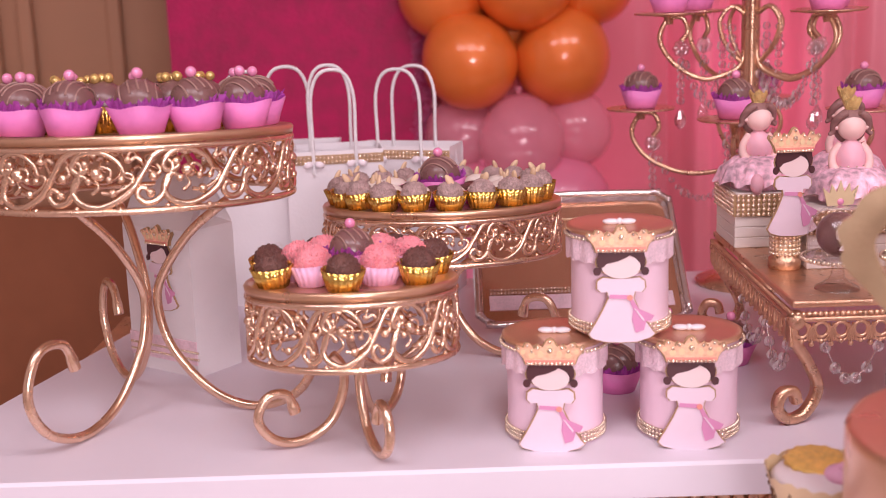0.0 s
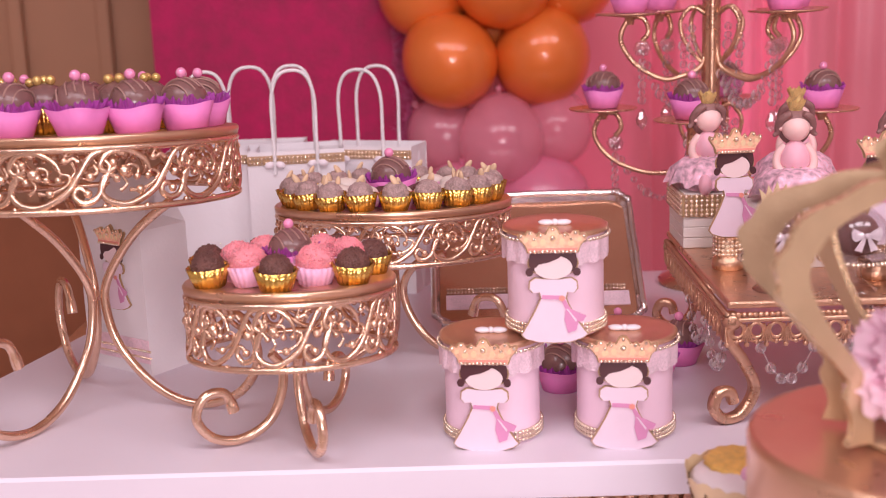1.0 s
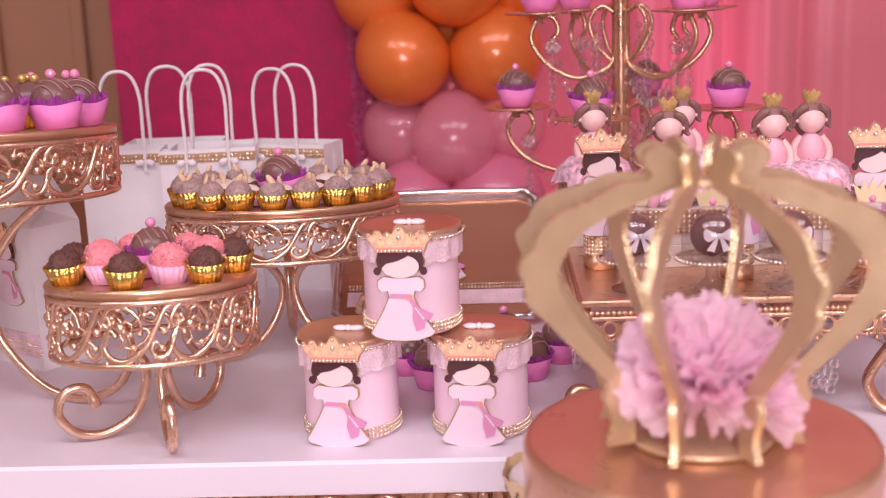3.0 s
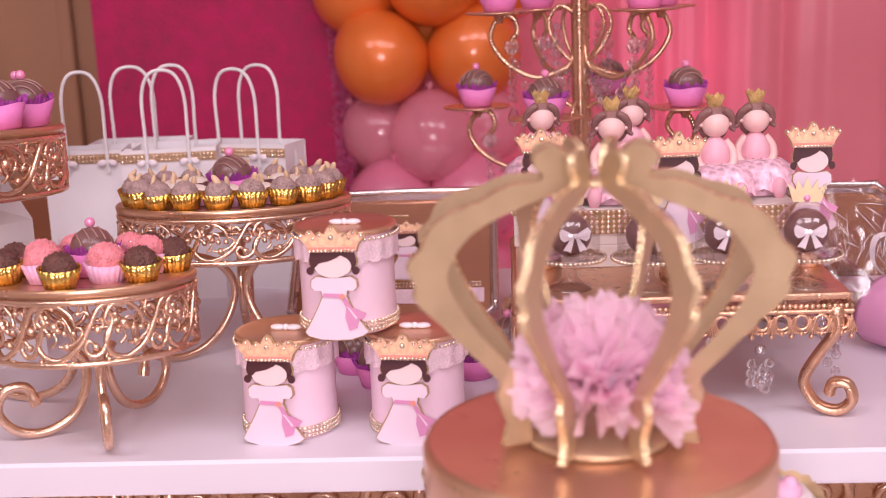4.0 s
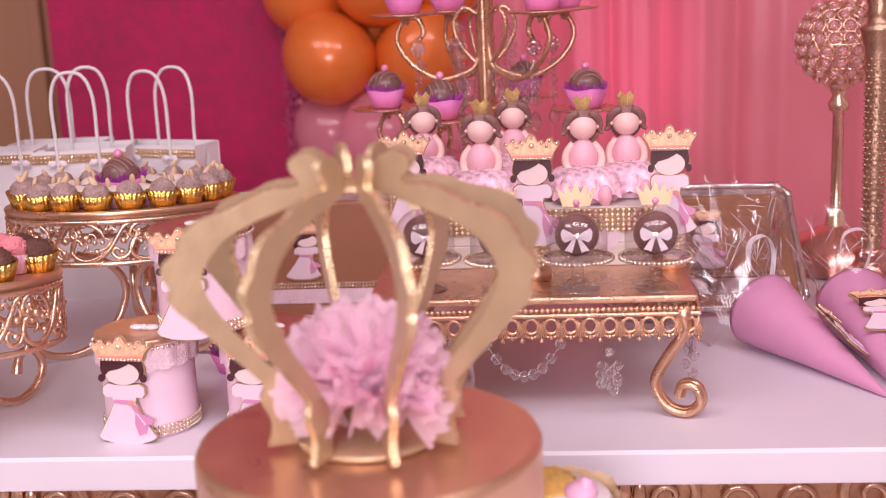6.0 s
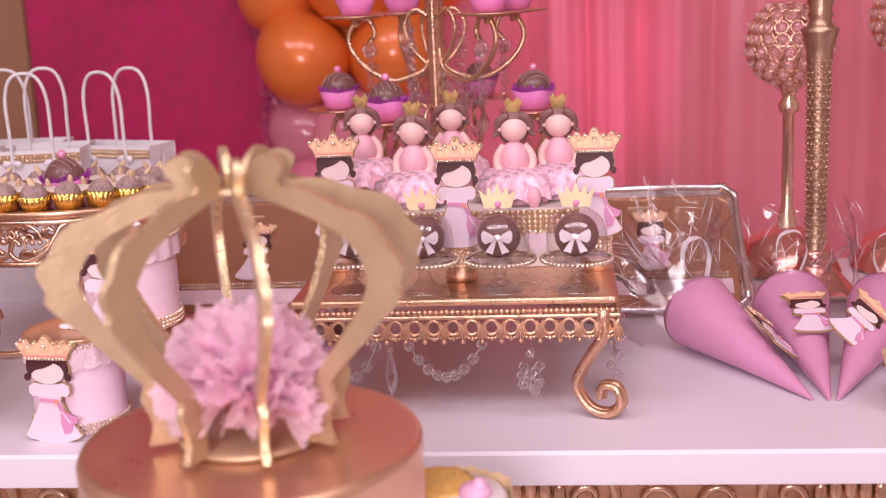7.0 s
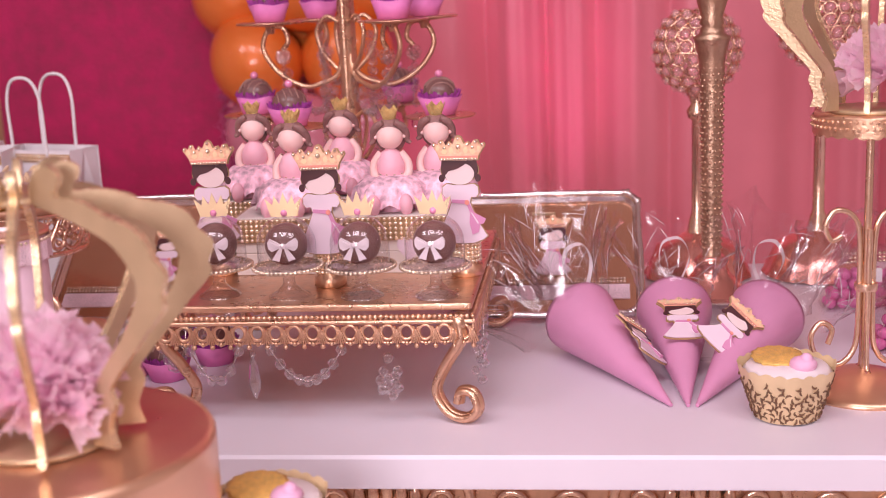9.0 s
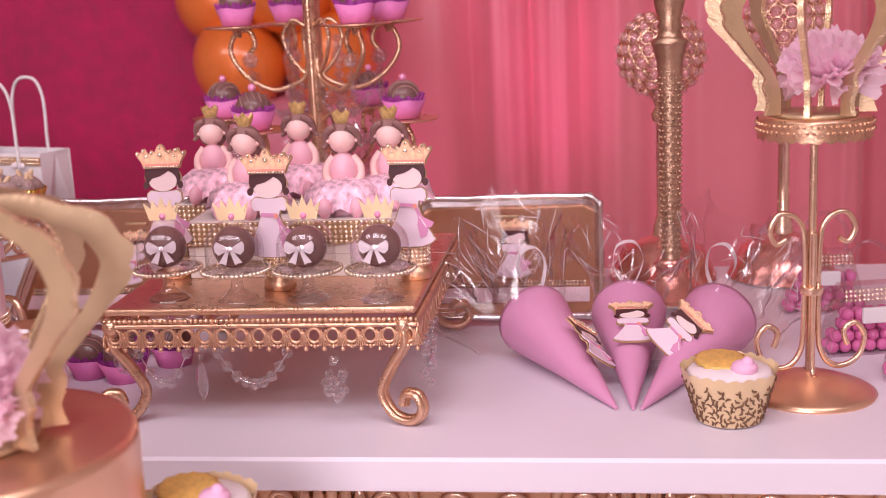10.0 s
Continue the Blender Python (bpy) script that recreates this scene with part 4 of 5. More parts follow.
# ---- trays ----
def foil_tray(at, w, l, lean, label):
    ob = thing("foil_tray", label, "tray", at)
    m = pose(*at, lean, 0, 0)
    ob.matrix_world = m
    def rounded(hw, z0, z1, r, n=6):
        pts = []
        for cx, cz, a in ((hw - r, z1 - r, 0), (-hw + r, z1 - r, 90), (-hw + r, z0 + r, 180), (hw - r, z0 + r, 270)):
            for i in range(n + 1):
                q = math.radians(a + 90 * i / n)
                pts.append((cx + r * math.cos(q), cz + r * math.sin(q)))
        return pts
    part("tray_bed", Build().slab(rounded(w / 2 - 0.006, 0.006, l - 0.006, 0.014), -0.001, 0.002), [TRAYM], ob, "copper foil bed", m)
    rim = Build()
    rr = rounded(w / 2, 0.0, l, 0.02, 8)
    wav = []
    for i, (x, z) in enumerate(rr):
        wav.append((x, -0.008, z))
    pts = smooth(wav, 4, True)
    rim.tube([(p.x, p.y + 0.0012 * math.sin(k * 2.2), p.z) for k, p in enumerate(pts)], 0.0035, 7, closed=True)
    inner = rounded(w / 2 - 0.006, 0.006, l - 0.006, 0.014, 8)
    n = len(rr)
    rim.add([(x, -0.008, z) for x, z in rr] + [(x, -0.0005, z) for x, z in inner], [(i, (i + 1) % n, n + (i + 1) % n, n + i) for i in range(n)])
    part("fluted_rim", rim, [SILVER], ob, "silver crimped rim", m)
    part("lace_ribbon", Build().box((-w / 2 + 0.012, -0.0022, 0.022), (w / 2 - 0.012, -0.0012, 0.04)), [LACE], ob, "pink lace ribbon", m)
    g = Build()
    for i in range(2):
        for k in range(int((w - 0.026) / 0.0036)):
            g.ball((-w / 2 + 0.014 + 0.0036 * k, -0.0026, 0.043 + 0.004 * i), 0.0017, 0, n=6, rings=4)
    part("rhinestone_strip", g, [GEM], ob, "gold rhinestone strip", m)
    part("card_figure", figure_build(0.078, slim=0.85), FIGMATS, ob, "printed card figure in gold crown", m @ pose(0.01, -0.002, 0.052))
    stay = Build().slab([(-0.02, 0), (0.02, 0), (0.012, 0.09), (-0.012, 0.09)], 0, 0.003)
    z = l * 0.62
    part("easel_stay", stay, [CARDGOLD], ob, "card easel stay", pose(at[0], at[1] + z * math.sin(math.radians(-lean)) + 0.045, at[2]) @ pose(0, 0, 0, 12, 0, 0))
    return ob


foil_tray((0.2618, 1.1026, TOP + 0.004), 0.21, 0.17, -52, "leaning copper foil tray with silver crimped rim")
foil_tray((0.682, 1.1042, TOP + 0.004), 0.20, 0.156, -50, "leaning copper foil tray with silver crimped rim")


# ---- gold footed stand ----
GX0, GX1, GY0, GY1, GZ = 0.386, 0.640, 0.8226, 1.094, TOP + 0.099


BEADS = {}


def bead_mesh(size):
    if size not in BEADS:
        BEADS[size] = Build().ball((0, 0, 0), size * 1.08, 0, n=8, rings=6).mesh("crystal_bead", [CLEARBEAD, GLINT])
        # Every fourth facet gets a paler material as a painted sparkle.
        BEADS[size].polygons.foreach_set("material_index", [1 if k * 7 % 4 == 0 else 0 for k in range(len(BEADS[size].polygons))])
        BEADS[size].polygons.foreach_set("use_smooth", [False] * len(BEADS[size].polygons))
    return BEADS[size]


def crystal_strand(ob, pts, size, name="bead_chain"):
    for p in pts:
        part("crystal_bead", bead_mesh(size), None, ob, "clear crystal bead", Matrix.Translation(p))
    w = Build().tube([Vector(p) for p in pts], 0.0005, 5)
    part("wire", w, [SILVER], ob, "silver wire")


def gold_stand():
    ob = thing("footed_tray", "antique gold footed tray with pierced edge and crystal drops", "cake stand", (0, 0, 0))
    part("tray_top", Build().box((GX0, GY0, GZ - 0.006), (GX1, GY1, GZ), bevel=0.002), [BRASS], ob)
    rope = Build()
    for a, b_ in (((GX0, GY0), (GX1, GY0)), ((GX1, GY0), (GX1, GY1)), ((GX0, GY0), (GX0, GY1))):
        n = int(math.hypot(b_[0] - a[0], b_[1] - a[1]) / 0.0042)
        for k in range(n + 1):
            rope.ball((a[0] + (b_[0] - a[0]) * k / n, a[1] + (b_[1] - a[1]) * k / n, GZ - 0.0105), 0.0026, n=6, rings=4, s=(1.1, 1, 0.9))
        dx, dy = (b_[0] - a[0]), (b_[1] - a[1])
        rope.tube([(a[0], a[1], GZ - 0.0145), (b_[0], b_[1], GZ - 0.0145)], 0.0022, 6)
    part("rope_moulding", rope, [BRASS], ob)
    motif = Build()
    ring = [(0.0052 * math.cos(q), 0, -0.0068 + 0.0058 * math.sin(q)) for q in [2 * math.pi * k / 18 for k in range(18)]]
    motif.tube(ring, 0.0015, 6, closed=True)
    for k in range(-2, 3):
        motif.tube([Vector((0.0075, -0.001, -0.004)), Vector((0.0075 + 0.0013 * k, -0.0016, -0.012 + 0.0006 * abs(k))), Vector((0.0075 + 0.0019 * k, -0.001, -0.0165 + 0.0011 * abs(k)))], 0.0009, 5)
    for s in (-1, 1):
        motif.tube([Vector((s * 0.0052, 0, -0.002)), Vector((s * 0.0068, 0, -0.008)), Vector((s * 0.0058, 0, -0.0135)), Vector((s * 0.002, 0, -0.0155))], 0.0014, 6)
    motif.ball((0.0075, 0, -0.0180), 0.0022, n=8, rings=6)
    motif.ball((0, 0, -0.0158), 0.0020, n=8, rings=6)
    me = motif.mesh("pierced_motif", [BRASS])
    n = 17
    for k in range(n):
        part("pierced_motif", me, None, ob, "", pose(GX0 + (GX1 - GX0) * (k + 0.5) / n, GY0, GZ - 0.016))
    for k in range(18):
        y = GY0 + (GY1 - GY0) * (k + 0.5) / 18
        part("pierced_motif", me, None, ob, "", pose(GX1, y, GZ - 0.016, 0, 0, 90))
        part("pierced_motif", me, None, ob, "", pose(GX0, y, GZ - 0.016, 0, 0, -90))
    for x, y, a in ((GX0 + 0.004, GY0 + 0.004, 225), (GX1 - 0.011, GY0 + 0.004, 315), (GX0 + 0.004, GY1 - 0.004, 135), (GX1 - 0.004, GY1 - 0.004, 45)):
        pts = smooth([(0, 0, 0.085), (0.002, 0, 0.07), (-0.012, 0, 0.048), (-0.022, 0, 0.026), (-0.012, 0, 0.008), (0.004, 0, 0.0045), (0.014, 0, 0.014), (0.010, 0, 0.026), (0.0, 0, 0.026), (-0.003, 0, 0.017)], 6)
        rot = {225: 180, 315: 0, 135: 180, 45: 0}[a] + (20 if a in (225, 45) else -20)
        leg = Build().tube(pts, 0.0046, 10)
        for o in (-0.0042,):
            leg.tube([p + Vector((0, o, 0)) for p in pts], 0.0032, 8)
        leg.ball((0, 0, 0.083), 0.008, n=10, rings=8)
        part("leg", leg, [BRASS], ob, "", pose(x, y, TOP, 0, 0, rot))
    # swags and drops along the front
    def swag(x0, x1, y0, y1, n=9):
        pts = []
        for k in range(n):
            t = k / (n - 1)
            pts.append((x0 + (x1 - x0) * t, y0 + (y1 - y0) * t, GZ - 0.037 - 0.026 * 4 * t * (1 - t)))
        crystal_strand(ob, pts, 0.0042)
    swag(0.412, 0.452, GY0, GY0, 6)
    swag(0.478, 0.535, GY0, GY0)
    swag(GX0, GX0, GY0 + 0.01, GY0 + 0.07, 8)
    swag(GX0, GX0, GY0 + 0.08, GY0 + 0.15, 8)
    swag(GX1, GX1, GY0 + 0.03, GY0 + 0.09, 8)
    d = Build()
    d.ball((0.463, GY0, GZ - 0.04), 0.0028, n=8, rings=6)
    d.lathe([(0.0005, -0.035), (0.0042, -0.028), (0.005, -0.02), (0.003, -0.006), (0.0005, 0)], 6, at=(0.463, GY0, GZ - 0.042), smooth=False)
    part("crystal_drop", d, [CRYSTAL], ob, "long clear crystal drop")
    d = Build()
    d.ball((0.572, GY0, GZ - 0.044), 0.0045, n=8, rings=6)
    for k in range(12):
        a = k * 2.4
        part("crystal_bead", bead_mesh(0.0038), None, ob, "clear crystal bead", pose(0.572 + 0.007 * math.cos(a), GY0 + 0.007 * math.sin(a), GZ - 0.055 - 0.0018 * k))
    part("crystal_drop", d, [CRYSTAL], ob, "clear crystal bead")
    d = Build()
    for k in range(9):
        part("crystal_bead", bead_mesh(0.0038), None, ob, "clear crystal bead", pose(GX1 + 0.004 * math.cos(k * 2.2), GY0 + 0.05 + 0.004 * math.sin(k * 2.2), GZ - 0.03 - 0.006 * k))
    return ob


gold_stand()


def display_box(lo, hi, label):
    ob = thing("display_box", label, "box", (lo[0], lo[1], lo[2]))
    part("body", Build().box((lo[0] + 0.001, lo[1] + 0.001, lo[2]), (hi[0] - 0.001, hi[1] - 0.001, hi[2])), [WOODWHITE], ob)
    z0 = hi[2] - 0.021
    n = 3
    for k in range(n):
        a, b_ = lo[2] + (z0 - lo[2]) * k / n, lo[2] + (z0 - lo[2]) * (k + 1) / n
        part("slat", Build().box((lo[0], lo[1], a + 0.0003), (hi[0], hi[1], b_ - 0.0003), bevel=0.0006), [WOODWHITE], ob)
    part("band", Build().box((lo[0] - 0.001, lo[1] - 0.001, z0), (hi[0] + 0.001, hi[1] + 0.001, hi[2] - 0.001)), [CUTEDGE], ob, "tan backing band")
    for a, b_ in (((lo[0], lo[1] - 0.0014), (hi[0], lo[1] - 0.0014)), ((lo[0] - 0.0014, lo[1]), (lo[0] - 0.0014, hi[1]))):
        n = int(math.hypot(b_[0] - a[0], b_[1] - a[1]) / 0.0046)
        g = Build()
        for i in range(5):
            for k in range(n):
                t = (k + 0.5) / n
                g.ball((a[0] + (b_[0] - a[0]) * t, a[1] + (b_[1] - a[1]) * t, z0 + 0.002 + 0.0042 * i), 0.0021, 0, n=6, rings=4)
        part("rhinestone_band", g, [GEM], ob, "gold rhinestone mesh band")
    if hi[0] - lo[0] > 0.19:
        heart = [(0.010 * (math.sin(q) ** 3), 0.0008 * (13 * math.cos(q) - 5 * math.cos(2 * q) - 2 * math.cos(3 * q) - math.cos(4 * q))) for q in [2 * math.pi * k / 30 for k in range(30)]]
        part("heart_tag", Build().slab(heart, -0.0015, 0.0, m=pose(lo[0] + 0.152, lo[1] - 0.0006, lo[2] + 0.022)), [CUTDRESS], ob, "pale pink heart tag")
    return in_world(ob)


display_box((0.426, 0.9224, GZ), (0.621, 1.000, GZ + 0.050), "whitewashed wooden box with rhinestone band and heart tag")
display_box((0.387, 1.011, GZ), (0.572, 1.084, GZ + 0.050), "whitewashed wooden box with rhinestone band")


# ---- clay dolls ----
def clay_doll():
    b = Build()
    rnd = random.Random(5)
    n = 60
    vs = []
    for j, (r, z) in enumerate(((0.010, 0.030), (0.022, 0.0275), (0.032, 0.020), (0.037, 0.006))):
        for k in range(n):
            a = 2 * math.pi * k / n
            q = r * (1 + 0.09 * (j / 3) * math.sin(a * 9 + j) + 0.05 * (j / 3) * math.sin(a * 17))
            vs.append((q * math.cos(a), q * math.sin(a), z + 0.0025 * (j / 3) * math.sin(a * 11)))
    b.add(vs, [(j * n + k, (j + 1) * n + k, (j + 1) * n + (k + 1) % n, j * n + (k + 1) % n) for j in range(3) for k in range(n)], 2)
    b.lathe([(0.026, 0.010), (0.024, 0.0)], n, 2)
    b.lathe([(0.009, 0.026), (0.0125, 0.032), (0.0125, 0.040), (0.009, 0.048), (0.0045, 0.0515), (0.0045, 0.054)], 20, 0)
    for s in (-1, 1):
        b.tube(smooth([(s * 0.0085, 0, 0.0485), (s * 0.0145, -0.001, 0.040), (s * 0.015, -0.003, 0.031), (s * 0.0105, -0.008, 0.024)], 5), 0.0037, 10, 1, taper=lambda t: 0.9 + 0.15 * t)
        b.ball((s * 0.014, -0.034, 0.008), 0.0068, 0, n=12, rings=8, s=(0.9, 1.0, 1.4))
        b.ball((s * 0.0120, -0.001, 0.0625), 0.0022, 1, n=8, rings=6)
    b.ball((0, -0.0008, 0.0630), 0.0118, 1, n=22, rings=14, s=(1, 0.97, 1.0))
    turn = Euler((radians(-30), 0, 0)).to_matrix()
    b.ball((0, 0.0028, 0.0668), 0.0126, 3, n=26, rings=14, s=(1.04, 0.98, 0.92), turn=turn)
    b.ball((0, 0.0065, 0.0605), 0.0115, 3, n=18, rings=12, s=(1.18, 0.75, 1.15))
    for s in (-1, 1):
        b.tube(smooth([(s * 0.005, -0.0075, 0.0755), (s * 0.0112, -0.0045, 0.0715), (s * 0.0138, 0.0005, 0.0650), (s * 0.0145, 0.0025, 0.0590), (s * 0.0180, 0.0015, 0.0560)], 5), 0.0033, 9, 3, taper=lambda t: 0.75 + 0.5 * math.sin(math.pi * t) - 0.35 * t)
    pts = []
    for k in range(24):
        a = 2 * math.pi * k / 24
        pts.append((a, 0.089 if k % 4 == 0 else (0.0845 if k % 2 == 0 else 0.0865)))
    vs = [(0.0052 * math.cos(a), 0.0052 * math.sin(a) + 0.002, 0.077) for a, z in pts] + [(0.0085 * math.cos(a), 0.0085 * math.sin(a) + 0.002, z) for a, z in pts]
    b.add(vs, [(k, (k + 1) % 24, 24 + (k + 1) % 24, 24 + k) for k in range(24)], 4, False)
    for k in range(10):
        a = k * 0.628
        b.ball((0.0105 * math.cos(a), 0.0105 * math.sin(a), 0.0305), 0.0016, 5, n=6, rings=4)
    return b


doll_mesh = clay_doll().mesh("clay_doll", [CLAY, CLAYARM, SKIRTM, CLAYHAIR, GLITTER, GEM])
BZ = GZ + 0.050
for x, y, rz in ((0.4152, 1.0456, 8), (0.4724, 0.9629, -6), (0.4983, 1.0551, 0), (0.5599, 0.9632, 4), (0.5946, 0.9887, 0)):
    z = BZ
    if x > 0.585:
        x, y = 0.598, 0.985
    o = tagged(new("clay_doll", doll_mesh), "pink clay doll with brown hair, gold crown and printed skirt", "figurine", "clay dolls on the boxes")
    o.matrix_world = pose(x, y, z, 0, 0, rz)


# ---- card toppers ----
def topper(at, rz):
    ob = thing("card_topper", "crowned card figure on a rhinestone covered gold base", "party favour", at, rz, "card figures on rhinestone bases")
    m = ob.matrix_world
    cap = part("base_cap", Build().lathe([(0.0125, 0), (0.0135, 0.001), (0.0135, 0.009), (0.0115, 0.010), (0.0115, 0.034)], 24), [BRASS], ob, "gold round cap", m)
    g = Build()
    for i in range(6):
        gem_row(g, 0.0118, 0.0135 + 0.0037 * i, 20, 0.0018)
    part("rhinestone_wrap", g, [GEM], cap, "rhinestone mesh wrap", m)
    part("card_figure", figure_build(0.089, slim=0.84), FIGMATS, ob, "printed card figure in gold crown", m @ pose(0, -0.0135, 0.030))
    return ob


topper((0.4101, 0.9315, GZ), 4)
topper((0.5165, 0.8847, GZ), 0)
topper((0.6275, 0.9139, GZ), -4)


# ---- mini cake domes ----
def cake_dome(at, rz, crown_mat, size=1.02):
    ob = thing("cake_dome", "mini clear cake dome holding a bowed chocolate ball", "cake dome", at, rz, "mini cake domes on the footed tray")
    m = ob.matrix_world @ Matrix.Scale(size, 4)
    ob.matrix_world = m
    foot = Build().lathe([(0.017, 0), (0.0165, 0.0012), (0.010, 0.005), (0.005, 0.010), (0.0045, 0.018), (0.007, 0.0215), (0.026, 0.0235), (0.0265, 0.0255), (0.001, 0.0255)], 36)
    part("foot", foot, [CLEARPL], ob, "clear plastic foot and plate", m)
    g = Build()
    gem_row(g, 0.0268, 0.0245, 46, 0.0019)
    part("rhinestone_rim", g, [GEM], ob, "gold rhinestone rim", m)
    choc = part("chocolate_ball", Build().ball((0, 0, 0.0425), 0.0168, n=28, rings=18), [CHOC], ob, "dark chocolate ball", m)
    prof = [(0.0232, 0.0258), (0.0232, 0.042)] + [(0.0232 * math.cos(q), 0.042 + 0.023 * math.sin(q)) for q in [math.pi / 2 * k / 8 for k in range(1, 8)]] + [(0.0003, 0.065)]
    dome = part("dome", Build().lathe([(r, z) for r, z in prof], 36), [GLASS], ob, "clear plastic dome", m)
    bow = Build()
    for s in (-1, 1):
        bow.slab([(0, 0.0445), (s * 0.0045, 0.0478), (s * 0.0100, 0.0508), (s * 0.0118, 0.0480), (s * 0.0112, 0.0430), (s * 0.0085, 0.0405), (s * 0.0040, 0.0425)], -0.0192, -0.0172)
        bow.slab([(s * 0.0030, 0.0455), (s * 0.0095, 0.0485), (s * 0.0100, 0.0445), (s * 0.0035, 0.0442)], -0.0200, -0.0192)
        bow.slab([(0, 0.0445), (s * 0.0026, 0.0435), (s * 0.0092, 0.0340), (s * 0.0060, 0.0335), (s * 0.0036, 0.0322)], -0.0186, -0.0176)
    bow.ball((0, -0.0196, 0.045), 0.0022, n=8, rings=6)
    part("satin_bow", bow, [SATIN], choc, "white satin bow", m)
    cr = [(-0.009, 0.0), (0.009, 0.0), (0.0125, 0.0125), (0.0075, 0.008), (0.0062, 0.0145), (0.0028, 0.0085), (0, 0.0165), (-0.0028, 0.0085), (-0.0062, 0.0145), (-0.0075, 0.008), (-0.0125, 0.0125)]
    part("paper_crown", Build().slab(cr, -0.0005, 0.0005, m=pose(0, 0, 0.0645) @ Matrix.Scale(1.15, 4)), [crown_mat], dome, "shiny gold paper crown", m)
    part("pearl", Build().ball((0, 0, 0.0672), 0.0028, n=10, rings=8), [PEARL], ob, "pink pearl", m)
    return ob


GOLDSUGAR = material("gold_sugar", (0.84, 0.53, 0.15), 0.38, 0.25, 0.25, 300, 0.6, 500)
MIRRORGOLD = material("mirror_gold_card", (0.92, 0.74, 0.46), 0.3, 0.45, 0.06, 60)
for x, y, rz in ((0.4302, 0.8567, 10), (0.4901, 0.85, 6), (0.5498, 0.8479, -2), (0.61, 0.8459, -4)):
    cake_dome((x, y, GZ), rz, MIRRORGOLD)


# ---- candelabra ----
def candelabra():
    cx, cy = 0.4652, 1.2762
    ob = thing("candelabra", "tall gold candelabra stand with plates and crystal strands", "candelabra", (cx, cy, TOP))
    pole = Build()
    pole.lathe([(0.055, 0), (0.057, 0.004), (0.03, 0.012), (0.012, 0.02), (0.0085, 0.03), (0.0085, 0.56), (0.011, 0.565), (0.001, 0.575)], 24, at=(cx, cy, TOP))
    for k in range(3):
        a = k * 2.094 + 0.4
        pole.tube([(cx + 0.0075 * math.cos(a), cy + 0.0075 * math.sin(a), TOP + 0.03), (cx + 0.0075 * math.cos(a), cy + 0.0075 * math.sin(a), TOP + 0.54)], 0.0035, 8)
    part("pole", pole, [BRASS], ob)
    rnd = random.Random(8)
    for tier, hub, plate_z, reach, angles in ((0, 0.130, 0.198, 0.118, (168, 249, 336, 70)), (1, 0.235, 0.302, 0.088, (175, 316, 2, 120))):
        for a in angles:
            q = math.radians(a)
            c, s = math.cos(q), math.sin(q)
            prof = [(0.006, hub + 0.03), (0.012, hub + 0.008), (0.035, hub - 0.003), (reach * 0.62, hub - 0.004), (reach * 0.93, hub + 0.012), (reach + 0.010, hub + 0.038), (reach + 0.002, hub + 0.06),
                    (reach - 0.014, hub + 0.062), (reach - 0.020, hub + 0.047), (reach - 0.013, hub + 0.037)]
            pts = smooth([(cx + r * c, cy + r * s, TOP + z) for r, z in prof], 6)
            part("arm", Build().tube(pts, 0.0028, 8), [BRASS], ob)
            pts = smooth([(cx + r * c, cy + r * s, TOP + z) for r, z in ((0.008, hub + 0.065), (0.022, hub + 0.072), (0.034, hub + 0.055), (0.026, hub + 0.03), (0.01, hub + 0.012))], 5)
            part("inner_scroll", Build().tube(pts, 0.0024, 7), [BRASS], ob)
            px, py = cx + reach * c, cy + reach * s
            pl = Build().lathe([(0.004, plate_z - 0.012), (0.006, plate_z - 0.004), (0.037, plate_z - 0.001), (0.0385, plate_z + 0.0006), (0.037, plate_z + 0.001), (0.001, plate_z)], 36, at=(px, py, TOP))
            part("plate", pl, [BRASS], ob, "thin round gold plate")
            sweet("truffle", (px, py, TOP + plate_z + 0.001), 1.08, (0, 0, a * 3), "truffles on the candelabra")
            # strands from the curl towards the pole, and a hanging drop
            p0 = Vector((cx + (reach - 0.013) * c, cy + (reach - 0.013) * s, TOP + hub + 0.037))
            b = Build()
            for k in range(8):
                w = k * math.pi / 4
                b.ball(p0 + Vector((0.0062 * math.cos(w), -0.002, -0.008 + 0.0062 * math.sin(w))), 0.0034, n=8, rings=6)
            b.ball(p0 + Vector((0, -0.004, -0.008)), 0.0042, n=8, rings=6)
            part("crystal_flower", b, [CLEARBEAD], ob, "clear crystal bead flower")
            p1 = Vector((cx + 0.012 * c, cy + 0.012 * s, TOP + hub - 0.0))
            for k in range(14):
                t = k / 13
                p = p0.lerp(p1, t) + Vector((0, 0, -0.045 * 4 * t * (1 - t) - 0.012 * (1 - t)))
                part("crystal_bead", bead_mesh(rnd.choice((0.0034, 0.0044, 0.0052))), None, ob, "clear crystal bead", Matrix.Translation(p))
            for k in range(6):
                part("crystal_bead", bead_mesh(0.0046 if k % 2 else 0.0036), None, ob, "clear crystal bead", Matrix.Translation(p0 + Vector((0.0, 0.0, -0.022 - 0.0085 * k))))
            for k in range(10):
                t = k / 9
                p = Vector((cx + 0.03 * math.cos(q + 0.7), cy + 0.03 * math.sin(q + 0.7), TOP + hub + 0.05 - 0.010 * k))
                part("crystal_bead", bead_mesh(0.0062 if k in (2, 6) else 0.0042), None, ob, "clear crystal bead", Matrix.Translation(p))
            b = Build()
            e = p0 + Vector((0, 0, -0.075))
            b.lathe([(0.0005, -0.022), (0.0062, -0.016), (0.0066, -0.010), (0.003, -0.002), (0.0005, 0.001)], 8, at=e, smooth=False)
            part("crystal_drop", b, [CRYSTAL], ob, "clear crystal teardrop")
    return in_world(ob)


candelabra()


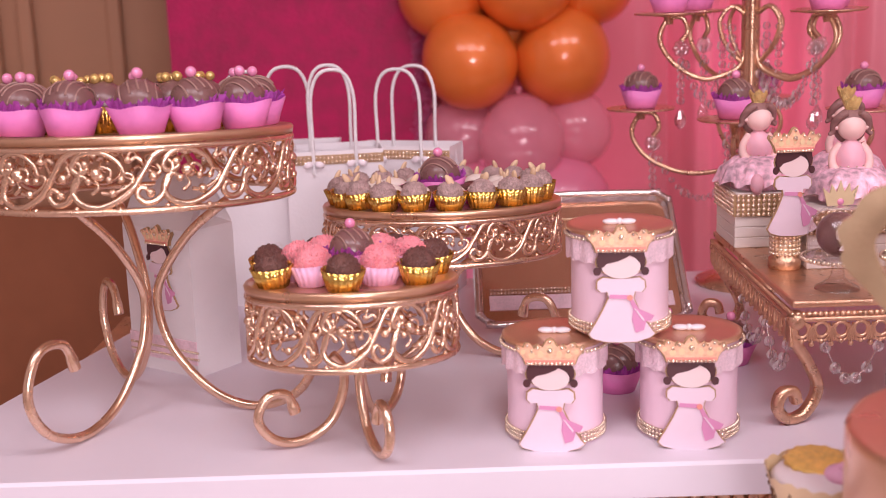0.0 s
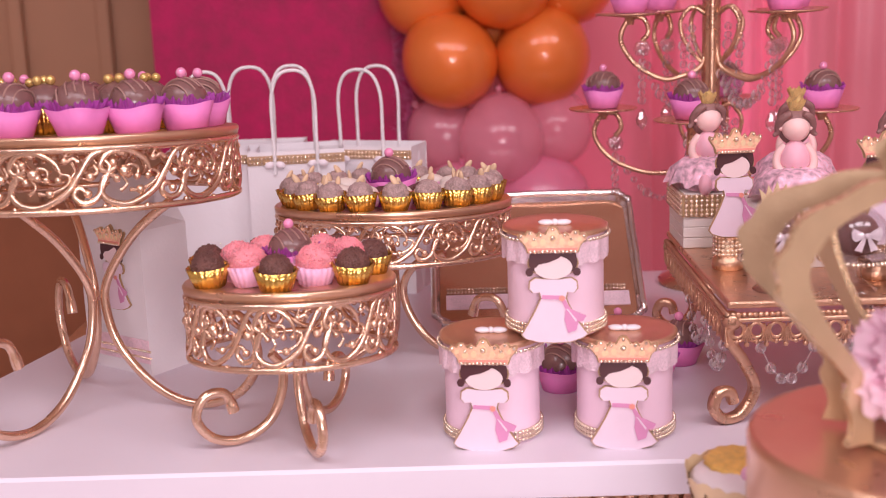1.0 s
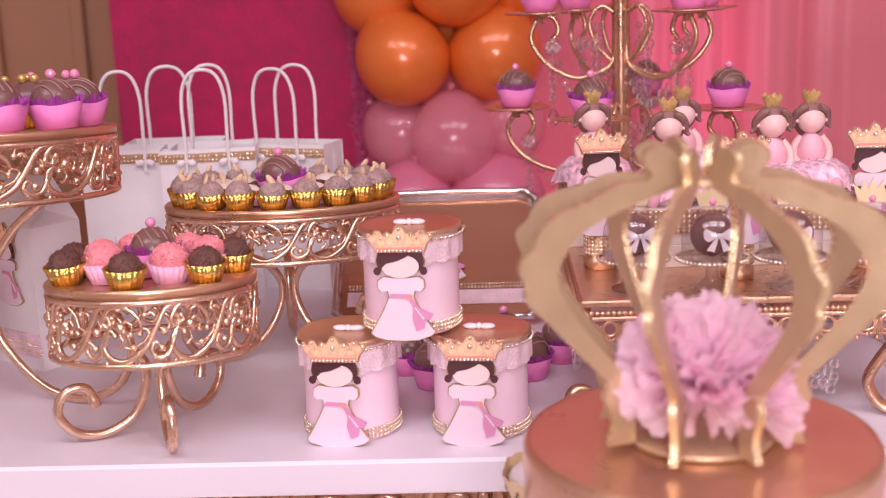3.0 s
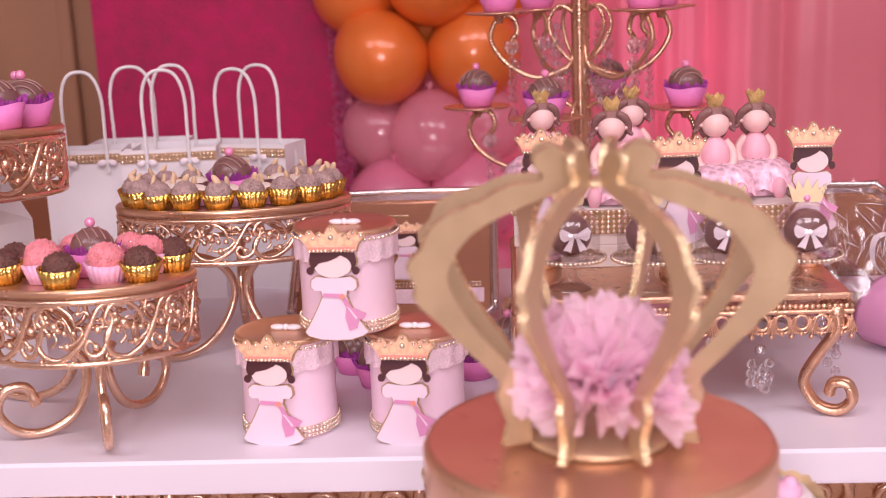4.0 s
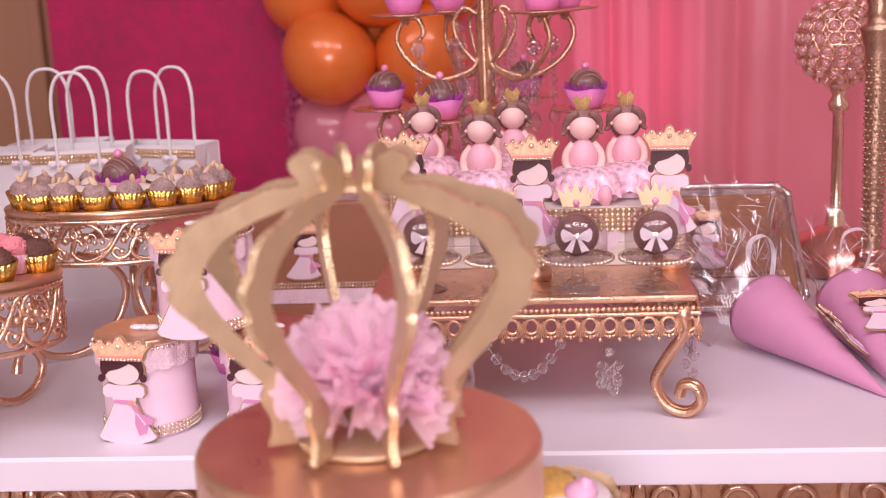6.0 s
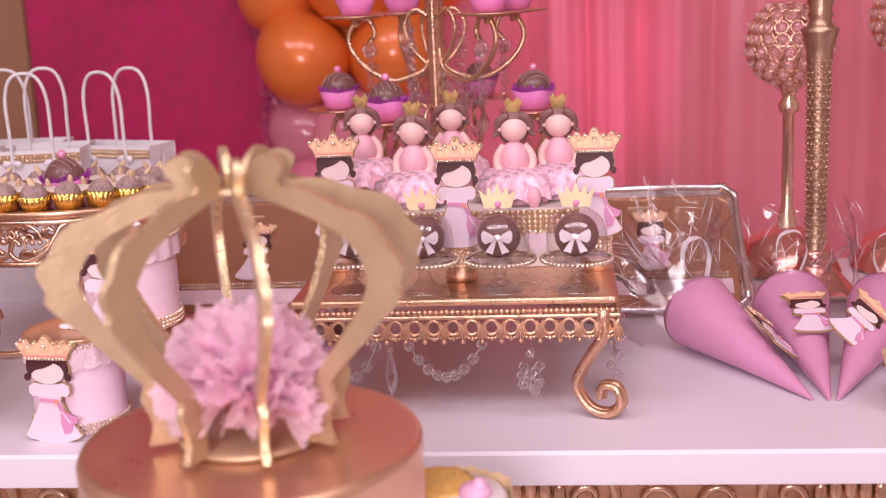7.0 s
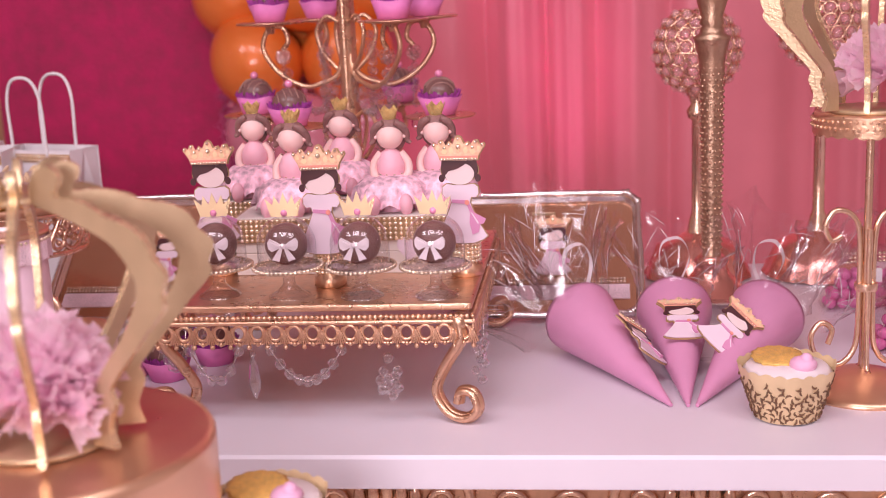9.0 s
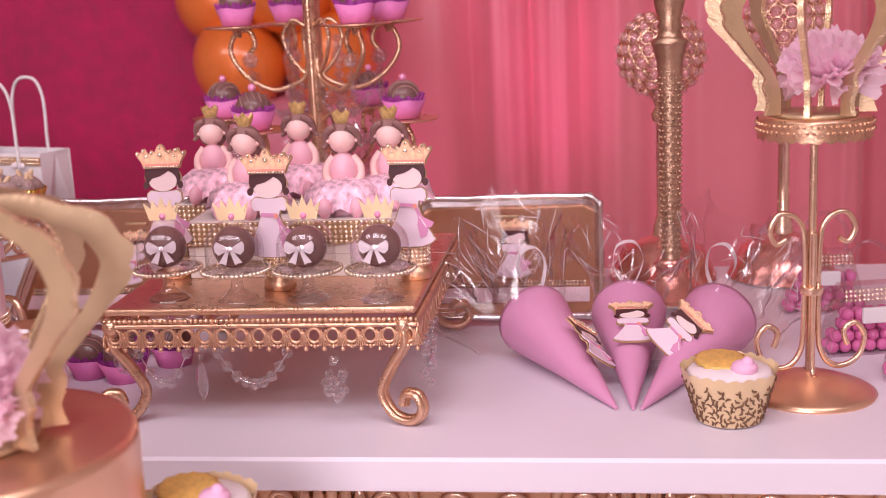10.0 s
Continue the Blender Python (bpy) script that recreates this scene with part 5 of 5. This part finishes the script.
# ---- goblet candle holders ----
def crystal_goblet(at, ball_z, r):
    ob = thing("candle_holder", "tall gold candle holder with a crystal mesh globe", "candle holder", at, 0, "crystal globe candle holders")
    m = ob.matrix_world
    stem = Build().lathe([(0.044, 0), (0.045, 0.003), (0.034, 0.012), (0.016, 0.020), (0.012, 0.028), (0.018, 0.036), (0.012, 0.05), (0.009, 0.066), (0.0065, 0.072), (0.006, ball_z - r - 0.03),
                          (0.010, ball_z - r - 0.028), (0.012, ball_z - r - 0.02), (0.007, ball_z - r - 0.012), (0.010, ball_z - r - 0.004), (0.016, ball_z - r + 0.004)], 28)
    part("stem", stem, [GOLD], ob, "polished gold stem", m)
    beads, ring = Build(), Build()
    rows = 9
    for i in range(rows):
        th = math.pi * (0.17 + 0.75 * i / (rows - 1))
        rr = r * math.sin(th) * (1.0 if th > 0.8 else 1.05)
        n = max(6, int(2 * math.pi * rr / 0.0155))
        for k in range(n):
            a = 2 * math.pi * (k + 0.5 * (i % 2)) / n
            p = Vector((rr * math.cos(a), rr * math.sin(a), ball_z + r * math.cos(th)))
            nrm = Vector((p.x, p.y, p.z - ball_z)).normalized()
            beads.ball(p, 0.0054, n=8, rings=6)
            u = nrm.orthogonal().normalized()
            v = nrm.cross(u)
            ring.tube([p + u * (0.0074 * math.cos(q)) + v * (0.0074 * math.sin(q)) for q in [2 * math.pi * j / 10 for j in range(10)]], 0.0013, 5, closed=True)
    part("crystal_mesh", beads, [PINKBEAD], ob, "pink tinted crystal beads", m)
    part("ring_mesh", ring, [GOLD], ob, "gold wire rings", m)
    sk = Build()
    n = 80
    vs = []
    for j, (q, z) in enumerate(((0.012, 0.05), (0.045, 0.035), (0.055, 0.012), (0.06, 0.002))):
        for k in range(n):
            a = 2 * math.pi * k / n
            vs.append((q * (1 + 0.02 * j / 3 * math.sin(a * 13)) * math.cos(a), q * (1 + 0.02 * j / 3 * math.sin(a * 13)) * math.sin(a), z + 0.0004 * (1 + math.sin(a * 9)) * (j < 3)))
    sk.add(vs, [(j * n + k, (j + 1) * n + k, (j + 1) * n + (k + 1) % n, j * n + (k + 1) % n) for j in range(3) for k in range(n)])
    part("base_dome", sk, [REDTULLE], ob, "polished rose copper domed base", m)
    return ob


crystal_goblet((0.8512, 1.2892, TOP), 0.253, 0.046)
crystal_goblet((0.9834, 1.2896, TOP), 0.275, 0.045)


def hammered_post():
    at = (0.8524, 1.1428, TOP)
    ob = thing("candlestick", "tall hammered antique gold candlestick with flared collar", "candlestick", at)
    m = ob.matrix_world
    foot = Build().lathe([(0.052, 0), (0.053, 0.006), (0.04, 0.016), (0.028, 0.03), (0.018, 0.04), (0.015, 0.048), (0.018, 0.052), (0.012, 0.058)], 32)
    part("foot", foot, [REDTULLE], ob, "polished rose copper foot", m)
    part("mirror_block", Build().box((-0.02, -0.062, 0), (0.02, -0.045, 0.024), bevel=0.002), [SILVER], ob, "small mirrored block", m)
    col = Build()
    n = 40
    prof = [(0.0135, 0.055), (0.0115, 0.06), (0.0125, 0.12), (0.0135, 0.18), (0.0145, 0.23), (0.0165, 0.255), (0.022, 0.272), (0.024, 0.275), (0.016, 0.279), (0.013, 0.286), (0.016, 0.289), (0.013, 0.294), (0.019, 0.31), (0.021, 0.33), (0.015, 0.36), (0.012, 0.42), (0.02, 0.45), (0.001, 0.455)]
    prof = [(r * 0.78, z) for r, z in prof]
    col.lathe(prof, n)
    for i in range(34):
        z = 0.066 + 0.0058 * i
        t = (z - 0.06) / 0.2
        rr = (0.0118 + 0.0028 * t) * 0.79
        for k in range(12):
            a = 2 * math.pi * (k + 0.5 * (i % 2)) / 12
            col.ball((rr * math.cos(a), rr * math.sin(a), z), 0.0017, n=5, rings=4)
    part("column", col, [BRONZE], ob, "hammered antique gold column", m)
    return ob


hammered_post()


# ---- pierced crowns with flowers ----
RIB_OUT = [(0.056, 0.0), (0.053, 0.012), (0.058, 0.026), (0.056, 0.034), (0.062, 0.042), (0.080, 0.062), (0.097, 0.084), (0.100, 0.098), (0.094, 0.114), (0.070, 0.130), (0.040, 0.138), (0.026, 0.141), (0.033, 0.146), (0.034, 0.153), (0.026, 0.157), (0.016, 0.152), (0.011, 0.143)]
RIB_IN = [(0.013, 0.135), (0.040, 0.128), (0.068, 0.117), (0.082, 0.101), (0.082, 0.088), (0.070, 0.067), (0.049, 0.041), (0.041, 0.022), (0.040, 0.0)]


def rib_poly(s):
    out = smooth([(x, 0, z) for x, z in RIB_OUT], 6)
    poly = []
    for i, p in enumerate(out):
        k = 0.0042 * abs(math.sin(i * 0.40)) ** 1.5 if 30 < i < 72 else 0
        poly.append(((p.x + k) * s, (p.z + k * 0.4) * s))
    poly += [(p.x * s, p.z * s) for p in smooth([(x, 0, z) for x, z in RIB_IN], 5)]
    return poly


def crown(at, s, rz, name_label, ribs=8):
    ob = thing("crown", name_label, "crown", at, rz, "gold card crowns with flowers")
    m = ob.matrix_world
    # each rib is a thin upright card in a plane through the axis
    b = Build()
    poly = rib_poly(s)
    b.slab(poly, -0.0021, 0.0021, 0, 1)
    me = b.mesh("rib", [CARDGOLD, GOLDEDGE])
    for k in range(ribs):
        part("rib", me, None, ob, "", m @ pose(0, 0, 0.003, 0, 0, 360 / ribs * k))
    ring = Build()
    ring.lathe([(0.001, 0.0), (0.0395 * s, 0.0), (0.040 * s, 0.0015), (0.0395 * s, 0.003), (0.001, 0.003)], 48)
    part("base_disc", ring, [CARDGOLD], ob, "flat gold card disc", m)
    part("top_disc", Build().lathe([(0.001, 0), (0.013 * s, 0), (0.013 * s, 0.003), (0.001, 0.003)], 24, at=(0, 0, 0.138 * s)), [CARDGOLD], ob, "small gold card disc", m)
    return ob


def petal(b, c, d, size, rnd):
    """A pleated petal with a frilled edge, from c outwards along d."""
    d = d.normalized()
    side = Vector((0, 0, 1)).cross(d)
    side = side.normalized() if side.length > 1e-3 else Vector((1, 0, 0))
    side = Matrix.Rotation(rnd.uniform(-0.7, 0.7), 3, d) @ side
    nrm = d.cross(side)
    nu, nv = 26, 6
    vs = []
    ph = rnd.uniform(0, 6)
    for j in range(nv + 1):
        t = j / nv
        for i in range(nu + 1):
            u = (i / nu - 0.5) * 2
            w = size * (0.12 + 0.62 * t ** 0.8) * u
            ln = size * t * (1 - 0.22 * u * u) * (1 + 0.05 * math.sin(11 * u + ph) + 0.05 * math.sin(31 * u + 2 * ph))
            ruff = size * 0.045 * t * math.sin(19 * u + ph) + size * 0.09 * t * t * math.sin(6.5 * u - ph) + size * 0.20 * t * t * (0.5 - u * u)
            vs.append(c + d * ln + side * w + nrm * ruff)
    b.add(vs, [(j * (nu + 1) + i, j * (nu + 1) + i + 1, (j + 1) * (nu + 1) + i + 1, (j + 1) * (nu + 1) + i) for j in range(nv) for i in range(nu)], 0)


def flower(at, r, count, seed, label):
    """Petals in rings, the inner ones upright."""
    rnd = random.Random(seed)
    ob = thing("paper_flower", label, "flower", at, 0, "ruffled pink flowers")
    for k in range(count):
        f = (k + 0.5) / count
        z = 1 - 1.25 * f
        a = k * 2.39996 + rnd.uniform(-0.25, 0.25)
        s = math.sqrt(max(0, 1 - z * z))
        d = Vector((s * math.cos(a), s * math.sin(a), z))
        b = Build()
        petal(b, d * (r * 0.12), d + Vector((rnd.uniform(-.15, .15), rnd.uniform(-.15, .15), rnd.uniform(0, .2))), r * rnd.uniform(0.8, 1.02), rnd)
        part("petal", b, [PETAL], ob)
    return ob


def round_pedestal(at, r, h):
    ob = thing("pedestal_stand", "round copper gold pedestal cake stand", "cake stand", at)
    m = ob.matrix_world
    part("foot", Build().lathe([(r * 0.62, 0), (r * 0.62, 0.004), (r * 0.3, 0.016), (0.016, 0.03), (0.014, h - 0.066), (0.03, h - 0.059)], 40), [GOLD], ob, "", m)
    part("plate", Build().lathe([(0.02, h - 0.06), (r * 0.98, h - 0.06), (r, h - 0.058), (r + 0.0004, h - 0.056), (r + 0.001, h - 0.006), (r + 0.001, h - 0.004), (r - 0.001, h), (r - 0.004, h - 0.0005), (r - 0.007, h - 0.0007), (0.001, h - 0.001)], 80), [COPPER], ob, "copper coloured round plate", m)
    return ob


round_pedestal((0.4278, 0.5321, 0.772), 0.092, 0.1112)
crown((0.4278, 0.5321, 0.8832), 0.972, 22, "gold card crown with scalloped glitter edges on pedestal")
flower((0.4291, 0.5231, 0.9150), 0.0420, 46, 4, "ruffled pink tissue carnation inside the gold crown")
flower((0.4499, 0.5142, 0.9060), 0.0250, 28, 7, "ruffled pink tissue carnation inside the gold crown")
flower((0.4061, 0.5400, 0.9050), 0.0210, 24, 9, "ruffled pink tissue carnation inside the gold crown")


def tall_stand():
    at = (0.9505, 0.9001, TOP)
    ob = thing("tall_cake_stand", "slender gold wire pedestal with scalloped plate", "cake stand", at)
    m = ob.matrix_world
    part("base", Build().lathe([(0.052, 0), (0.053, 0.002), (0.048, 0.005), (0.03, 0.012), (0.012, 0.017), (0.001, 0.018)], 48), [COPPER], ob, "copper gold domed base", m)
    part("stem", Build().tube([(0, 0, 0.012), (0, 0, 0.216)], 0.0032, 10), [GOLD], ob, "", m)
    for a in (0, 180, 90, 270):
        c, s = math.cos(math.radians(a + 8)), math.sin(math.radians(a + 8))
        prof = [(0.030, 0.040), (0.027, 0.052), (0.036, 0.058), (0.044, 0.046), (0.038, 0.028), (0.022, 0.022), (0.010, 0.032), (0.006, 0.055), (0.006, 0.125), (0.012, 0.145), (0.026, 0.150), (0.034, 0.138), (0.029, 0.126), (0.021, 0.129)]
        if a in (90, 270):
            prof = [(0.012, 0.016), (0.005, 0.03), (0.0055, 0.135)]
        part("scroll", Build().tube(smooth([(r * c, r * s, z) for r, z in prof], 6), 0.0024, 8), [GOLD], ob, "", m)
    part("binding", Build().lathe([(0.009, 0.084), (0.0095, 0.087), (0.009, 0.09)], 16), [GOLD], ob, "", m)
    h = 0.2275
    n = 96
    pl = Build().lathe([(0.001, h - 0.006), (0.0415, h - 0.006), (0.043, h - 0.004), (0.043, h), (0.001, h)], 64)
    part("plate", pl, [BRASS], ob, "", m)
    b = Build()
    vs = []
    for j in range(4):
        for k in range(n):
            a = 2 * math.pi * k / n
            q = 0.044
            z = h - 0.001 - 0.0045 * j - (0.0026 * abs(math.sin(a * 14)) if j == 3 else 0)
            vs.append((q * math.cos(a), q * math.sin(a), z))
    b.add(vs, [(j * n + k, (j + 1) * n + k, (j + 1) * n + (k + 1) % n, j * n + (k + 1) % n) for j in range(3) for k in range(n)])
    for i in range(2):
        for k in range(56):
            a = 2 * math.pi * (k + 0.5 * i) / 56
            b.ball((0.0445 * math.cos(a), 0.0445 * math.sin(a), h - 0.004 - 0.005 * i), 0.0015, n=5, rings=4)
    part("scalloped_skirt", b, [BRASS], ob, "pierced scalloped gold edge", m)
    return ob


tall_stand()
crown((0.9505, 0.9001, TOP + 0.228), 0.825, 28, "gold card crown with glitter edges on the slender stand")
flower((0.961, 0.8909, TOP + 0.257), 0.036, 34, 14, "pink tissue flower inside the small gold crown")


# ---- cones ----
def sweet_cone(tip, end, r, fig, spin, tilt):
    tip, end = Vector(tip), Vector(end)
    ob = thing("sweet_cone", "mauve pink card cone lying on the table with satin loop", "favour cone", tip, 0, "card sweet cones")
    ax = (end - tip)
    L = ax.length
    m = Matrix.Translation(tip) @ ax.to_track_quat("Z", "Y").to_matrix().to_4x4()
    ob.matrix_world = m
    part("card_cone", Build().lathe([(0.0015, 0), (r * 0.5, L * 0.5), (r * 0.985, L * 0.97), (r, L), (r * 0.985, L), (r * 0.9, L * 0.9)], 40), [CONEM], ob, "", m)
    ball = Build()
    rnd = random.Random(int(tip.x * 1e4))
    for k in range(30):
        a, q = rnd.uniform(0, 6.283), r * 0.75 * math.sqrt(rnd.random())
        ball.ball((q * math.cos(a), q * math.sin(a), L - 0.004 + 0.006 * rnd.random()), 0.0068, n=8, rings=6)
    part("marshmallow", ball, [FROST], ob, "white wrapped sweets filling", m)
    up = m.inverted().to_3x3() @ Vector((0, 0, 1))
    u = Vector((up.x, up.y, 0)).normalized()
    s = Vector((-u.y, u.x, 0))
    c0 = u * (r * 0.9) + Vector((0, 0, L))
    loop = smooth([c0 - s * 0.005, c0 + u * 0.012 - s * 0.013 + Vector((0, 0, 0.01)), c0 + u * 0.030 - s * 0.010 + Vector((0, 0, 0.016)), c0 + u * 0.034 + s * 0.006 + Vector((0, 0, 0.016)), c0 + u * 0.018 + s * 0.014 + Vector((0, 0, 0.012)), c0 + s * 0.006], 6)
    rb = Build()
    vs = []
    for p in loop:
        for q in (-0.0035, 0.0035):
            vs.append(p + Vector((0, 0, q)))
    rb.add(vs, [(2 * i, 2 * i + 1, 2 * i + 3, 2 * i + 2) for i in range(len(loop) - 1)])
    part("ribbon_loop", rb, [SATIN], ob, "white satin ribbon loop", m)
    top = tip.lerp(end, fig[0]) + Vector((0, 0, r * fig[0] + 0.0045))
    d = fig[1]
    side = Vector((0, 0, 1))
    part("card_figure", figure_build(0.052, slim=1.3), FIGMATS, ob, "printed card figure in gold crown", Matrix.Translation(top + Vector(d)) @ pose(0, 0, 0, tilt[0], tilt[1], tilt[2]) @ pose(0, 0, -0.03))
    return ob


sweet_cone((0.7930, 0.858, TOP + 0.002), (0.7200, 1.006, TOP + 0.034), 0.0345, (0.52, (0.016, -0.004, -0.004)), 0, (-62, 35, 42))
sweet_cone((0.8064, 0.857, TOP + 0.002), (0.8070, 1.024, TOP + 0.034), 0.0345, (0.62, (0.002, -0.004, 0.0)), 0, (-66, 0, 4))
sweet_cone((0.8135, 0.857, TOP + 0.002), (0.8880, 1.006, TOP + 0.034), 0.0345, (0.58, (-0.006, -0.006, 0.0)), 0, (-60, 40, -28))


def cellophane(at, r, h, seed, rz, lean):
    """A crinkled clear wrap bunched round a cone's mouth."""
    rnd = random.Random(seed)
    b = Build()
    n, rows = 44, 9
    vs = []
    for j in range(rows + 1):
        t = j / rows
        for k in range(n + 1):
            a = 2 * math.pi * k / n
            q = r * (0.9 + 0.75 * t * t + 0.28 * t * noise.noise((math.cos(a) * 3 + seed, math.sin(a) * 3, t * 3)) + 0.22 * t * noise.noise((math.cos(a) * 9 + seed, math.sin(a) * 9, t * 7)) + 0.10 * math.sin(a * 11 + seed) * t + 0.16 * abs(noise.noise((math.cos(a) * 17 + seed, math.sin(a) * 17, t * 13))))
            vs.append((q * math.cos(a), q * math.sin(a), h * t * (0.8 + 0.35 * noise.noise((math.cos(a) * 2, math.sin(a) * 2, seed * 1.7)))))
    b.add(vs, [(j * (n + 1) + k, j * (n + 1) + k + 1, (j + 1) * (n + 1) + k + 1, (j + 1) * (n + 1) + k) for j in range(rows) for k in range(n)], 0, True)
    ob = thing("cellophane_wrap", "crinkled clear cellophane wrap round the cones", "wrapping", at, 0, "cellophane wraps")
    ob.matrix_world = pose(*at, lean, 0, rz)
    part("film", b, [FILM], ob)
    # Thin pale threads over the film stand in for glints on its folds.
    c = Build()
    for k in range(34):
        i, j = rnd.randrange(n), rnd.randrange(2, rows - 1)
        p = Vector(vs[j * (n + 1) + i])
        q = Vector(vs[min(rows, j + rnd.randrange(1, 4)) * (n + 1) + (i + rnd.randrange(-3, 4)) % n])
        if (q - p).length < 0.036:
            c.tube([p, p.lerp(q, 0.5) + Vector((0, 0, 0.001)), q], 0.00032, 4, taper=lambda t: 0.3 + math.sin(math.pi * t))
    part("crease", c, [FILM_GLINT], ob, "thin pale threads painting glints along the folds")["kind"] = "stuff"
    return ob


cellophane((0.7050, 1.012, TOP + 0.040), 0.038, 0.100, 2, 30, -30)
cellophane((0.6900, 0.990, TOP + 0.034), 0.036, 0.105, 12, 62, -62)
cellophane((0.7150, 1.040, TOP + 0.042), 0.036, 0.110, 21, 12, -48)
cellophane((0.8080, 1.034, TOP + 0.042), 0.035, 0.075, 6, -5, -38)
cellophane((0.8930, 1.014, TOP + 0.042), 0.037, 0.095, 9, -35, -34)
cellophane((0.9200, 1.020, TOP + 0.035), 0.033, 0.095, 15, -60, -55)


# ---- cupcakes ----
def cupcake(at, rz, label):
    ob = thing("cupcake", label, "cupcake", at, rz, "cupcakes in lace wrappers")
    m = ob.matrix_world
    part("cake", Build().lathe([(0.021, 0.001), (0.030, 0.034), (0.0335, 0.0375), (0.030, 0.0415), (0.016, 0.044), (0.001, 0.0445)], 36), [FROST], ob, "white iced cake", m)
    n, rows = 120, 8
    vs = []
    for j in range(rows + 1):
        for k in range(n):
            a = 2 * math.pi * k / n
            t = j / rows
            r = 0.0245 + 0.0125 * t + (0.0012 * math.sin(7 * a) * t)
            vs.append((r * math.cos(a), r * math.sin(a), 0.001 + 0.0405 * t + (0.0022 * abs(math.sin(a * 11)) if j == rows else 0)))
    wrap = Build().add(vs, [(j * n + k, j * n + (k + 1) % n, (j + 1) * n + (k + 1) % n, (j + 1) * n + k) for j in range(rows) for k in range(n)])
    wrap = part("lace_wrapper", wrap, [CREAMCARD], ob, "cream gold laser cut paper wrapper", m)
    rnd = random.Random(21)
    # Dark threads on the whole sheet paint the shade inside its cut-outs.
    lace = Build()
    for i in range(9):
        for k in range(34):
            z = 0.0040 + 0.0037 * i
            a = 2 * math.pi * (k + 0.5 * (i % 2) + rnd.uniform(-0.12, 0.12)) / 34
            if i > 6 and k % 2:
                continue
            r = 0.0249 + 0.0125 * (z - 0.001) / 0.0405 + 0.0012 * math.sin(7 * a) * z / 0.0405
            turn, long = rnd.uniform(0, 3.14), rnd.uniform(0.0017, 0.0030)
            pts, bow = [], rnd.choice((-1.3, 1.3))
            for q in range(7):
                e = -1 + q / 3
                x, y = long * e, 0.0011 * (1 - e * e) * bow
                pts.append((x * math.cos(turn) - y * math.sin(turn), x * math.sin(turn) + y * math.cos(turn)))
            lace.tube([(r * math.cos(a + x / r), r * math.sin(a + x / r), z + y) for x, y in pts], 0.00062, 5, taper=lambda t: 0.5 + math.sin(math.pi * t))
    part("cut_pattern", lace, [CUTSHADE], wrap, "dark scroll pattern painting the shade in pierced holes", m)["kind"] = "stuff"
    part("gold_medallion", Build().lathe([(0.001, 0), (0.019, 0), (0.0205, 0.0014), (0.017, 0.0028), (0.001, 0.0022)], 28, flute=14, depth=0.04), [GOLDSUGAR], ob, "gold sugar medallion", m @ pose(-0.006, 0.008, 0.0445, 6, 0, 0))
    part("sugar_flower", Build().ball((0.010, -0.012, 0.0455), 0.0105, n=14, rings=8, s=(1, 1, 0.6)).ball((0.012, -0.014, 0.050), 0.005, n=10, rings=6), [BABYPINK], ob, "pink sugar flower", m)
    return ob


cupcake((0.8800, 0.8399, TOP), 0, "iced cupcake in a gold laser-cut lace wrapper")
cupcake((0.529, 0.6117, 0.772), 20, "iced cupcake in a gold laser-cut lace wrapper")
cupcake((0.3602, 0.6537, 0.772), -20, "iced cupcake in a gold laser-cut lace wrapper")


# ---- clear purses with candy ----
def candy_purse(at, rz):
    ob = thing("candy_purse", "clear acrylic purse filled with pink candy beads", "favour purse", at, rz, "candy purses")
    m = ob.matrix_world
    rnd = random.Random(31)
    b = Build()
    vs = [(-0.04, -0.018, 0), (0.04, -0.018, 0), (0.04, 0.018, 0), (-0.04, 0.018, 0), (-0.026, -0.008, 0.062), (0.026, -0.008, 0.062), (0.026, 0.008, 0.062), (-0.026, 0.008, 0.062)]
    b.add(vs, [(0, 1, 5, 4), (1, 2, 6, 5), (2, 3, 7, 6), (3, 0, 4, 7), (3, 2, 1, 0), (4, 5, 6, 7)], 0, False)
    part("acrylic_shell", b, [CLEARPL], ob, "", m)
    c = Build()
    for i in range(4):
        for k in range(7):
            for j in range(2):
                x = -0.0345 + 0.0115 * k + 0.003 * (i % 2)
                if abs(x) < 0.036 - 0.0028 * i:
                    c.ball((x, -0.0085 + 0.012 * j + 0.002 * i * (1 - 2 * j) * 0.4, 0.0065 + 0.0095 * i), 0.0056, n=10, rings=8)
    part("candy_beads", c, [CANDY], ob, "pink candy beads", m)
    pts = smooth([(-0.022, 0, 0.06), (-0.021, 0, 0.085), (0, 0, 0.10), (0.021, 0, 0.085), (0.022, 0, 0.06)], 7)
    part("handle", Build().tube(pts, 0.0018, 8), [CLEARPL], ob, "clear plastic handle", m)
    g = Build()
    for i in range(3):
        for k in range(13):
            g.ball((-0.024 + 0.004 * k, -0.011 - 0.0005 * i, 0.0575 - 0.004 * i), 0.0017, n=6, rings=4)
    part("rhinestone_strip", g, [GEM], ob, "gold rhinestone strip", m)
    part("white_tag", Build().box((-0.012, -0.0215, 0.030), (0.012, -0.0165, 0.044), bevel=0.001), [PAPER], ob, "white paper tag", m)
    return ob


candy_purse((1.0187, 1.0167, TOP), 12)
candy_purse((1.0569, 0.9362, TOP), -8)
candy_purse((1.0032, 1.1492, TOP), 5)
